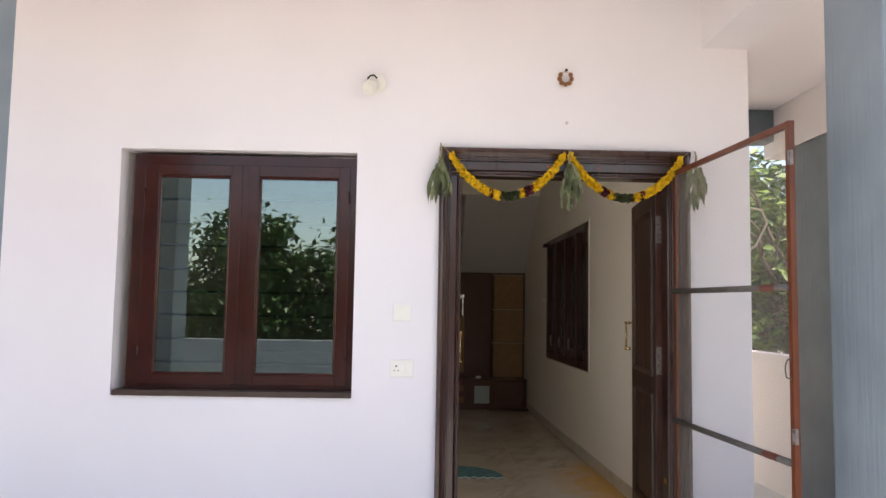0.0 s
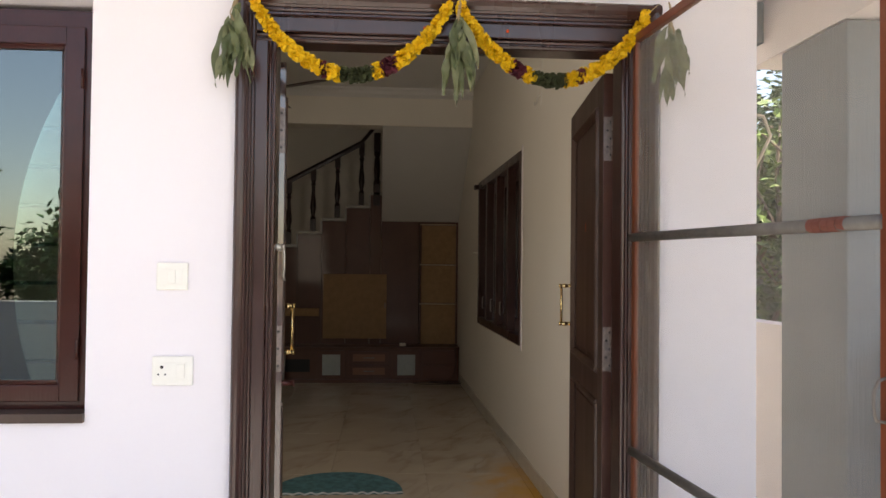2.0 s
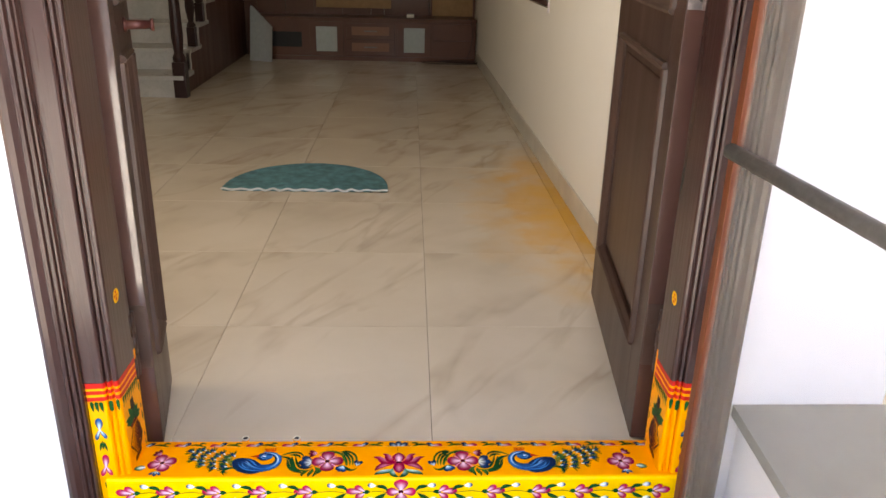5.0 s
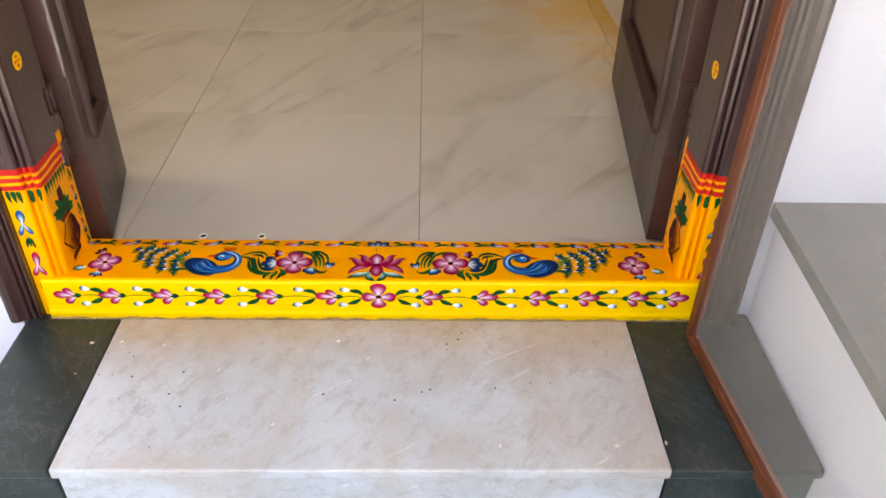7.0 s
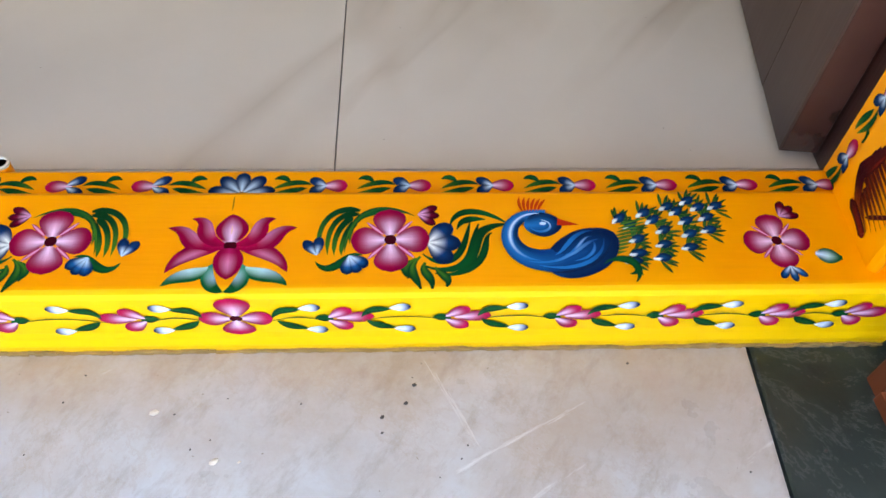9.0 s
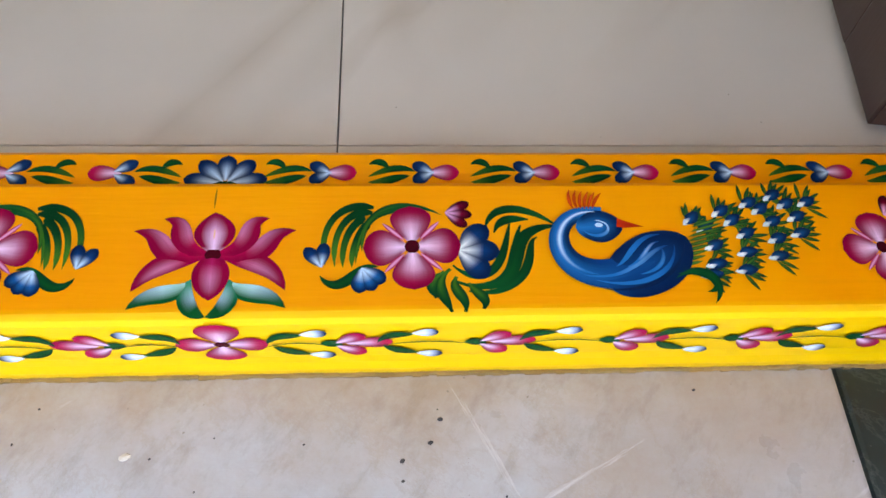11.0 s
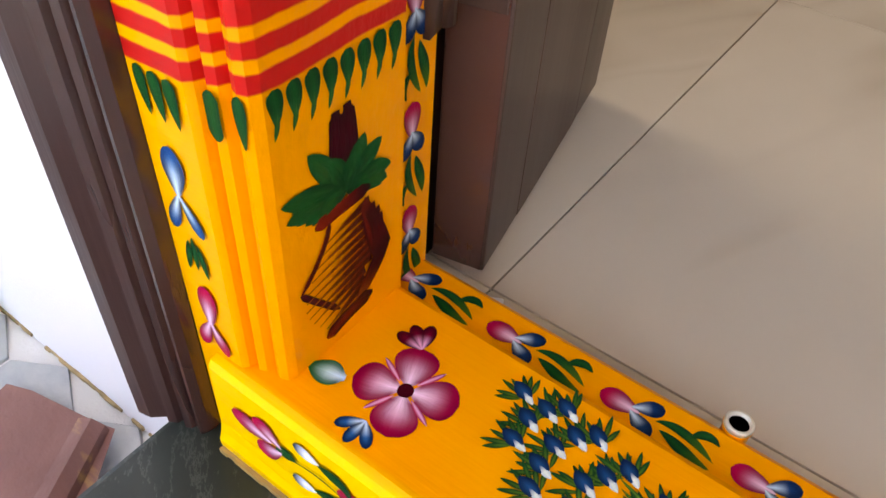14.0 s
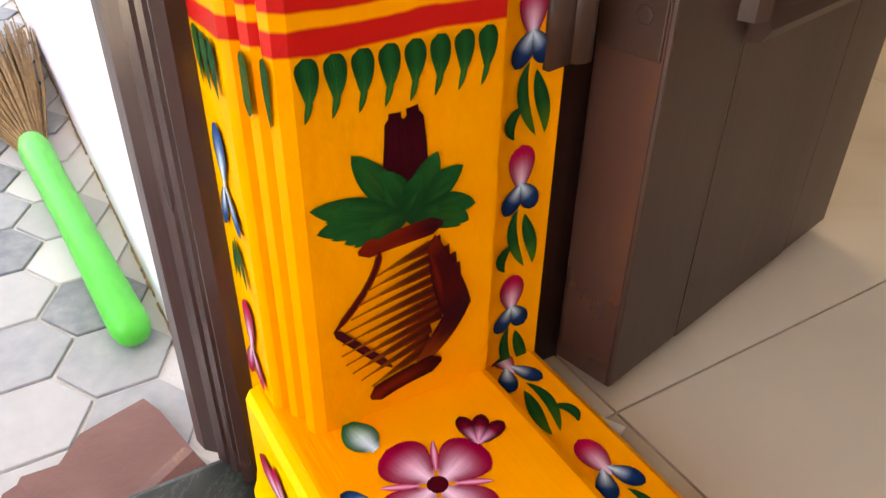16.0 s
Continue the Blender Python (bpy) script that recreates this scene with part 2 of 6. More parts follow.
def glass():
    k = Mat("window_glass", 0.0)
    n, t = k.t.nodes, k.t
    tr = n.new("ShaderNodeBsdfTransparent")
    tr.inputs[0].default_value = (0.50, 0.58, 0.56, 1)
    gl = n.new("ShaderNodeBsdfGlossy")
    gl.inputs["Roughness"].default_value = 0.0
    gl.inputs["Color"].default_value = (0.9, 1.0, 0.98, 1)
    fr = n.new("ShaderNodeFresnel")
    fr.inputs["IOR"].default_value = 2.4
    mx = n.new("ShaderNodeMixShader")
    t.links.new(fr.outputs[0], mx.inputs[0])
    t.links.new(tr.outputs[0], mx.inputs[1])
    t.links.new(gl.outputs[0], mx.inputs[2])
    t.links.new(mx.outputs[0], n["Material Output"].inputs["Surface"])
    return k.m


GLASS = glass()


def mosquito_mesh():
    """Fine fly-screen: too fine to tell its wires, so the share of wire to gap is the mix."""
    k = Mat("fly_screen", 0.8)
    n, t = k.t.nodes, k.t
    k.color(k.mix(k.ramp(k.noise(3, 5), (0.3, (0, 0, 0)), (0.75, (1, 1, 1))), (0.43, 0.39, 0.33), (0.50, 0.455, 0.39)))
    tr = n.new("ShaderNodeBsdfTransparent")
    mx = n.new("ShaderNodeMixShader")
    mx.inputs[0].default_value = 0.25
    t.links.new(tr.outputs[0], mx.inputs[1])
    t.links.new(k.b.outputs[0], mx.inputs[2])
    t.links.new(mx.outputs[0], n["Material Output"].inputs["Surface"])
    return k.m


SCREEN = mosquito_mesh()


# ---- building helpers ----
def mesh_of(bm, name, material, smooth=False):
    me = bpy.data.meshes.new(name)
    bmesh.ops.recalc_face_normals(bm, faces=bm.faces[:])
    for f in bm.faces:
        f.smooth = smooth
    bm.to_mesh(me)
    bm.free()
    me.materials.append(material)
    return me


def part(name, bm, material, parent=None, label="", smooth=False):
    ob = new(name, mesh_of(bm, name, material, smooth))
    ob.parent = parent
    return tagged(ob, label)


def thing(name, label, category, at=None, group="", kind=""):
    ob = new(name)
    ob.matrix_basis = at if at is not None else Matrix()
    ob.empty_display_size = 0.05
    return tagged(ob, label, category, group, kind)


def box(bm, x0, x1, y0, y1, z0, z1, bevel=0.0, m=None):
    vs = [bm.verts.new((x, y, z)) for z in (z0, z1) for x, y in ((x0, y0), (x1, y0), (x1, y1), (x0, y1))]
    fs = [bm.faces.new([vs[i] for i in q]) for q in ((3, 2, 1, 0), (4, 5, 6, 7), (0, 1, 5, 4), (1, 2, 6, 5), (2, 3, 7, 6), (3, 0, 4, 7))]
    if m is not None:
        bmesh.ops.transform(bm, matrix=m, verts=vs)
    if bevel:
        es = list({e for f in fs for e in f.edges})
        bmesh.ops.bevel(bm, geom=es, offset=bevel, segments=2, affect="EDGES", profile=0.6)
    return bm


def one_box(*a, **k):
    return box(bmesh.new(), *a, **k)


def sweep(bm, profile, a, b, u, v):
    """A closed profile of (p, q) carried straight from a to b; p runs along u and q along v."""
    a, b, u, v = Vector(a), Vector(b), Vector(u), Vector(v)
    ra = [bm.verts.new(a + u * p + v * q) for p, q in profile]
    rb = [bm.verts.new(b + u * p + v * q) for p, q in profile]
    n = len(profile)
    for i in range(n):
        bm.faces.new((ra[i], ra[(i + 1) % n], rb[(i + 1) % n], rb[i]))
    bm.faces.new(ra[::-1])
    bm.faces.new(rb)
    return bm


def tube(bm, pts, r, n=10, taper=None):
    """A round bar along points."""
    pts = [Vector(p) for p in pts]
    rings = []
    side = None
    for i, p in enumerate(pts):
        d = (pts[min(i + 1, len(pts) - 1)] - pts[max(i - 1, 0)]).normalized()
        side = d.orthogonal().normalized() if side is None else (side - d * side.dot(d)).normalized()
        up = d.cross(side)
        rr = r if taper is None else r * taper[i]
        rings.append([bm.verts.new(p + (side * math.cos(k * 2 * math.pi / n) + up * math.sin(k * 2 * math.pi / n)) * rr) for k in range(n)])
    for a, b in zip(rings, rings[1:]):
        for k in range(n):
            bm.faces.new((a[k], a[(k + 1) % n], b[(k + 1) % n], b[k]))
    bm.faces.new(rings[0][::-1])
    bm.faces.new(rings[-1])
    return bm


def lathe(bm, prof, n=14, m=None):
    """(radius, height) pairs turned about z."""
    rings = [[bm.verts.new((r * math.cos(k * 2 * math.pi / n), r * math.sin(k * 2 * math.pi / n), z)) for k in range(n)] for r, z in prof]
    for a, b in zip(rings, rings[1:]):
        for k in range(n):
            bm.faces.new((a[k], a[(k + 1) % n], b[(k + 1) % n], b[k]))
    bm.faces.new(rings[0][::-1])
    bm.faces.new(rings[-1])
    if m is not None:
        bmesh.ops.transform(bm, matrix=m, verts=[v for r in rings for v in r])
    return bm


def setting(name, bm, material, label, category):
    ob = part(name, bm, material)
    return tagged(ob, label, category, kind="structure")


# ---- the large structure ----
FLOOR_Z, STEP_Z, PORCH_Z, SILL_Z = 0.0, -0.024, -0.19, 0.061
WX0, WX1, WZ0, WZ1 = -2.315, -1.09, 0.842, 2.115
DX, DTOP = 0.655, 2.15

bm = bmesh.new()
for b in ((-3.6, WX0, -0.3, 3.35), (WX0, WX1, -0.3, WZ0), (WX0, WX1, WZ1, 3.35), (WX1, -DX, -0.3, 3.35), (-DX, DX, DTOP, 3.35), (DX, 0.985, -0.3, 3.35)):
    box(bm, b[0], b[1], 0.0, 0.23, b[2], b[3])
setting("wall_front", bm, WHITE, "white painted plaster front wall of the house", "wall")

bm = bmesh.new()
for a, b in (((0.757, 0.2315), (0.722, 2.77)), ((0.692, 4.92), (0.655, 7.7))):
    sweep(bm, [(a[0], a[1]), (b[0], b[1]), (b[0] + 0.2, b[1]), (a[0] + 0.2, a[1])], (0, 0, -0.05), (0, 0, 3.3), (1, 0, 0), (0, 1, 0))
quad = [(0.722, 2.77), (0.692, 4.92), (0.892, 4.92), (0.922, 2.77)]
sweep(bm, quad, (0, 0, -0.05), (0, 0, 0.78), (1, 0, 0), (0, 1, 0))
sweep(bm, quad, (0, 0, 2.12), (0, 0, 3.3), (1, 0, 0), (0, 1, 0))
setting("wall_right", bm, CREAM, "cream painted side wall of the hall", "wall")
setting("wall_back", one_box(-3.6, 1.0, 7.7, 7.9, -0.05, 3.3), CREAM, "cream painted wall behind the staircase", "wall")
bm = bmesh.new()
for b in ((0.23, 7.7, -0.05, 3.3),):
    box(bm, -3.0, -2.77, b[0], b[1], b[2], b[3])
setting("wall_left", bm, CREAM, "cream painted wall on the stair side", "wall")
setting("ceiling", one_box(-3.0, 1.0, 0.23, 7.7, 3.12, 3.3), CEIL, "off-white flat ceiling of the hall", "ceiling")
bm = bmesh.new()
box(bm, -2.77, 0.72, 5.5, 5.75, 2.745, 3.12)
setting("beam", bm, CREAM, "cream painted ceiling beam across the hall", "beam")
bm = bmesh.new()
sweep(bm, [(0, 0), (-0.09, 0), (-0.085, -0.02), (-0.06, -0.03), (-0.045, -0.06), (-0.02, -0.075), (0, -0.09)], (-2.77, 5.499, 3.118), (0.72, 5.499, 3.118), (0, 1, 0), (0, 0, 1))
setting("trim_cornice", bm, CEIL, "white plaster cornice under the ceiling", "cornice")
setting("floor", one_box(-2.77, 0.9, 0.135, 7.7, -0.08, -0.004), plain("dark_tile_joint", (0.17, 0.15, 0.125), 0.8), "beige vitrified tile floor with brown veins", "floor")

# porch: slab, beam, pillars, floor
setting("porch_ceiling", one_box(-3.8, 4.3, -2.2, 0.0, 3.05, 3.25), WHITE, "white painted porch slab", "ceiling")
setting("porch_beam", one_box(0.735, 0.985, -1.7, 0.0, 2.72, 3.05), WHITE, "white painted beam over the porch", "beam")
setting("ground", one_box(-400, 400, -400, 400, -0.6, -0.45), plain("dry_earth", (0.20, 0.16, 0.115), 0.95, var=0.4, scale=3, bump=0.02), "bare dry earth ground around the house", "ground")
setting("pavement", one_box(-4.2, 4.2, -6.5, -0.0, -0.45, PORCH_Z - 0.004), GROUT, "forecourt of grey and white hexagon tiles", "floor")


def pillar(at, w, d, h, label, paint=SLATE):
    p = thing("pillar", label, "pillar", pose(*at))
    bm = one_box(-w / 2, w / 2, -d / 2, d / 2, 0, h, 0.012)
    part("shaft", bm, paint, p)
    return p


pillar((-2.52, -1.13, PORCH_Z), 0.30, 0.30, 3.24, "slate grey textured square porch pillar")
pillar((1.072, -1.22, PORCH_Z), 0.42, 0.40, 3.24, "slate blue textured square porch pillar beside the screen door")

# the step before the door
step = thing("marble_step", "white marble doorstep with green marble borders", "step", pose(0, 0, PORCH_Z))
sh = STEP_Z - PORCH_Z
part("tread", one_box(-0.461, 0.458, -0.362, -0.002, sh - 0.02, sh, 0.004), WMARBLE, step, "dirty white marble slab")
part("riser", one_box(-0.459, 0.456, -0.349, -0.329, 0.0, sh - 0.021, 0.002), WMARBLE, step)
for x0, x1 in ((-0.628, -0.4625), (0.4595, 0.688)):
    part("border", one_box(x0, x1, -0.362, -0.002, sh - 0.02, sh, 0.004), GMARBLE, step, "dark green marble border")
    part("border_riser", one_box(x0, x1, -0.349, -0.329, 0.0, sh - 0.021, 0.002), GMARBLE, step, "dark green marble border")
part("core", one_box(-0.62, 0.680, -0.327, -0.003, 0.0, sh - 0.022), CONCRETE, step)

ledge = thing("ledge", "low grey cement ledge against the front wall", "ledge", pose(0.0, 0.0, PORCH_Z))
bm = bmesh.new()
sweep(bm, [(0.692, -0.002), (0.690, -0.72), (1.6, -0.72), (1.6, -0.002)], (0, 0, 0), (0, 0, 0.385), (1, 0, 0), (0, 1, 0))
part("block", bm, WHITE, ledge, "whitewashed side")
bm = bmesh.new()
sweep(bm, [(0.674, -0.002), (0.640, -0.724), (1.604, -0.724), (1.604, -0.002)], (0, 0, 0.386), (0, 0, 0.412), (1, 0, 0), (0, 1, 0))
part("top", bm, CONCRETE, ledge, "grey cement top")


# ---- the door frame, painted at its foot ----
def foot_paint():
    """Orange-yellow enamel with three red bands at the top; sky light on the front is painted in."""
    k = Mat("yellow_enamel", 0.38)
    k.b.inputs["Specular IOR Level"].default_value = 0.17
    n = k.noise(9, 4)
    c = k.mix(k.ramp(n, (0.3, (0, 0, 0)), (0.75, (1, 1, 1))), (0.93, 0.300, 0.0006), (0.97, 0.355, 0.0006))
    c = k.mix(k.ramp(k.noise(40, 5, (0.12, 1, 1)), (0.62, (0, 0, 0)), (0.8, (0.3, 0.3, 0.3))), c, (0.58, 0.22, 0.01))
    y = k.t.nodes.new("ShaderNodeSeparateXYZ")
    k.link(k.co, y.inputs[0])
    # lemon towards the front face: the sky's light on it, put into the colour
    front_light = k.t.nodes.new("ShaderNodeMapRange")
    front_light.inputs["From Min"].default_value, front_light.inputs["From Max"].default_value = -0.010, -0.019
    k.link(y.outputs["Y"], front_light.inputs[0])
    c = k.mix(front_light.outputs[0], c, (0.97, 0.54, 0.002))
    k.color(c)
    k.bump(k.noise(150, 3, (0.1, 1, 0.6)), 0.0006).bump(k.noise(18, 3), 0.001)
    return k


YELLOW = foot_paint().m


def banded():
    k = foot_paint()
    base = k.b.inputs["Base Color"].links[0].from_socket
    z = k.t.nodes.new("ShaderNodeSeparateXYZ")
    k.link(k.co, z.inputs[0])
    w = k.t.nodes.new("ShaderNodeMath")
    w.operation = "MULTIPLY_ADD"
    w.inputs[1].default_value = 0.006
    k.link(k.noise(24, 3), w.inputs[0])
    k.link(z.outputs["Z"], w.inputs[2])
    mr = k.t.nodes.new("ShaderNodeMapRange")
    mr.inputs["From Min"].default_value, mr.inputs["From Max"].default_value = 0.240, 0.281
    k.link(w.outputs[0], mr.inputs[0])
    o, l = (0, 0, 0), (1, 1, 1)
    f = k.ramp(mr.outputs[0], (0.0, o), (0.03, l), (0.22, l), (0.25, o), (0.36, o), (0.39, l), (0.56, l), (0.59, o), (0.69, o), (0.72, l))
    front = k.t.nodes.new("ShaderNodeMath")
    front.operation = "LESS_THAN"
    front.inputs[1].default_value = 0.092
    k.link(z.outputs["Y"], front.inputs[0])
    f = k.mix(front.outputs[0], (0, 0, 0), f)
    k.color(k.mix(f, base, (0.56, 0.010, 0.008)))
    k.m.name = "yellow_enamel_with_red_bands"
    return k.m


BANDED = banded()

door = thing("door_1", "dark brown carved door frame with a painted yellow sill", "door frame", kind="structure")
JAMB = [(0.0, 0.0895), (0.0, 0.003), (0.002, -0.002), (0.006, -0.004), (0.0095, -0.003), (0.0115, 0.001), (0.013, 0.001), (0.015, -0.005), (0.019, -0.007),
        (0.0215, -0.004), (0.0225, -0.001), (0.024, -0.009), (0.027, -0.012), (0.060, -0.013), (0.060, -0.002), (0.112, -0.002), (0.112, 0.13), (0.012, 0.13), (0.012, 0.0895)]
ARCH = [(0.060, -0.001), (0.0605, -0.021), (0.063, -0.026), (0.0655, -0.026), (0.067, -0.021), (0.069, -0.021), (0.071, -0.027), (0.0745, -0.029), (0.077, -0.024), (0.079, -0.024),
        (0.081, -0.030), (0.086, -0.033), (0.088, -0.030), (0.0905, -0.032), (0.097, -0.038), (0.106, -0.040), (0.113, -0.037), (0.1175, -0.030), (0.118, -0.001)]
HEAD_Z, FOOT_Z = 2.003, 0.277
for s in (-1, 1):
    u = (s, 0, 0)
    part("jamb", sweep(bmesh.new(), JAMB, (s * 0.54, 0, FOOT_Z), (s * 0.54, 0, HEAD_Z), u, (0, 1, 0)), WOOD, door)
    foot = part("jamb_foot", sweep(bmesh.new(), [(p, q - 0.0004) for p, q in JAMB], (s * 0.5395, 0, STEP_Z), (s * 0.5395, 0, FOOT_Z), u, (0, 1, 0)), BANDED, door, "yellow painted foot with red bands")
    if s < 0:
        foot_left = foot
    else:
        foot_right = foot
    part("architrave", sweep(bmesh.new(), ARCH, (s * 0.54, 0, STEP_Z + 0.001), (s * 0.54, 0, DTOP), u, (0, 1, 0)), WOOD, door, "moulded dark brown surround")
for s in (-1, 1):
    part("jamb_return", one_box(min(s * 0.580, s * 0.652), max(s * 0.580, s * 0.652), 0.1305, 0.226, -0.03, HEAD_Z), WOOD, door)
HEADP = [(p * 1.25, q) for p, q in JAMB]
part("head", sweep(bmesh.new(), HEADP, (-0.652, 0, HEAD_Z), (0.652, 0, HEAD_Z), (0, 0, 1), (0, 1, 0)), WOOD, door)
part("head_architrave", sweep(bmesh.new(), [(p * 1.25, q - 0.002) for p, q in ARCH], (-0.659, 0, HEAD_Z), (0.659, 0, HEAD_Z), (0, 0, 1), (0, 1, 0)), WOOD, door, "moulded dark brown surround")
SILL = [(-0.0235, STEP_Z), (-0.0252, -0.016), (-0.0252, -0.011), (-0.0228, -0.004), (-0.0215, 0.004), (-0.0210, 0.055), (-0.0185, 0.0595), (-0.014, 0.061), (0.0855, 0.061), (0.0895, 0.059), (0.0905, 0.050), (0.092, 0.0465), (0.126, 0.046), (0.131, 0.042), (0.131, STEP_Z)]
sill = part("sill", sweep(bmesh.new(), SILL, (-0.585, 0, 0), (0.585, 0, 0), (0, 1, 0), (0, 0, 1)), YELLOW, door, "yellow painted sill with flowers and peacocks")
for x in (-0.34, -0.228):
    bm = bmesh.new()
    lathe(bm, [(0.0100, -0.05), (0.0105, 0.0), (0.0115, 0.003)], 18, pose(x, 0.137, 0.0425) @ Matrix.Diagonal((0.74, 0.74, 0.9, 1)))
    so = part("bolt_socket", bm, YELLOW, door, "yellow painted bolt socket", True)
    bm = bmesh.new()
    lathe(bm, [(0.0112, 0.0031), (0.0112, 0.006), (0.0104, 0.0070), (0.0082, 0.0066), (0.0078, 0.0035)], 18, pose(x, 0.137, 0.0425) @ Matrix.Diagonal((0.74, 0.74, 0.9, 1)))
    part("rim", bm, plain("rubbed_steel", (0.72, 0.66, 0.52), 0.4, 0.3), so, "bright steel rim", True)
    bm = bmesh.new()
    lathe(bm, [(0.0001, 0.0042), (0.0078, 0.0042)], 14, pose(x, 0.137, 0.0425) @ Matrix.Diagonal((0.74, 0.74, 0.9, 1)))
    part("bore", bm, DARK, so)

bm = bmesh.new()
rnd = random.Random(6)
for k in range(195):
    x = -0.585 + k * 0.006
    rise = 0.0025 + 0.0015 * math.sin(k * 0.31) + 0.001 * math.sin(k * 0.83 + 1) + 0.0016 * rnd.random()
    box(bm, x, x + 0.006, -0.0262 - 0.0014 * rnd.random(), -0.0225, STEP_Z + 0.0003, STEP_Z + rise)
part("paint_drip_edge", bm, plain("dirty_paint_edge", (0.40, 0.24, 0.07), 0.8, var=0.4, scale=50), door, "ragged dirty paint edge below the sill")


# ---- painted motifs: short brush strokes, thicker in the middle ----
def paint_mat():
    """Brush paint: the stroke's own colour, broken by bristle streaks that run along it."""
    k = Mat("brush_paint", 0.42)
    k.b.inputs["Specular IOR Level"].default_value = 0.06
    c = k.attr("tone")
    n = k.t.nodes.new("ShaderNodeTexNoise")
    n.inputs["Scale"].default_value, n.inputs["Detail"].default_value = 1.0, 3
    m = k.t.nodes.new("ShaderNodeMapping")
    m.inputs["Scale"].default_value = (3.0, 9.0, 40.0)
    k.link(k.attr("run"), m.inputs["Vector"])
    k.link(m.outputs[0], n.inputs["Vector"])
    c = k.mix(k.ramp(n.outputs["Fac"], (0.54, (0, 0, 0)), (0.78, (0.24, 0.24, 0.24))), c, k.attr("rim"))
    k.color(c)
    k.bump(n.outputs["Fac"], 0.0003)
    return k.m


PAINT = paint_mat()
PINK, DPINK, WINE, WHT = (0.42, 0.002, 0.050), (0.25, 0.0006, 0.030), (0.06, 0.001, 0.006), (0.92, 0.62, 0.80)
ROSE, BLUSH = (0.44, 0.010, 0.090), (0.86, 0.40, 0.62)
GREEN, DGREEN = (0.002, 0.078, 0.016), (0.001, 0.040, 0.010)
BLUE, LBLUE, NAVY, PALE = (0.004, 0.055, 0.19), (0.012, 0.16, 0.43), (0.002, 0.014, 0.055), (0.62, 0.80, 0.92)
RED, RUST, MINT = (0.55, 0.03, 0.004), (0.17, 0.010, 0.004), (0.42, 0.72, 0.58)


def lerp(a, b, t):
    t = max(0.0, min(1.0, t))
    return tuple(x + (y - x) * t for x, y in zip(a, b))


def bez(p, t):
    p = [Vector(q) for q in p]
    while len(p) > 1:
        p = [a.lerp(b, t) for a, b in zip(p, p[1:])]
    return p[0]


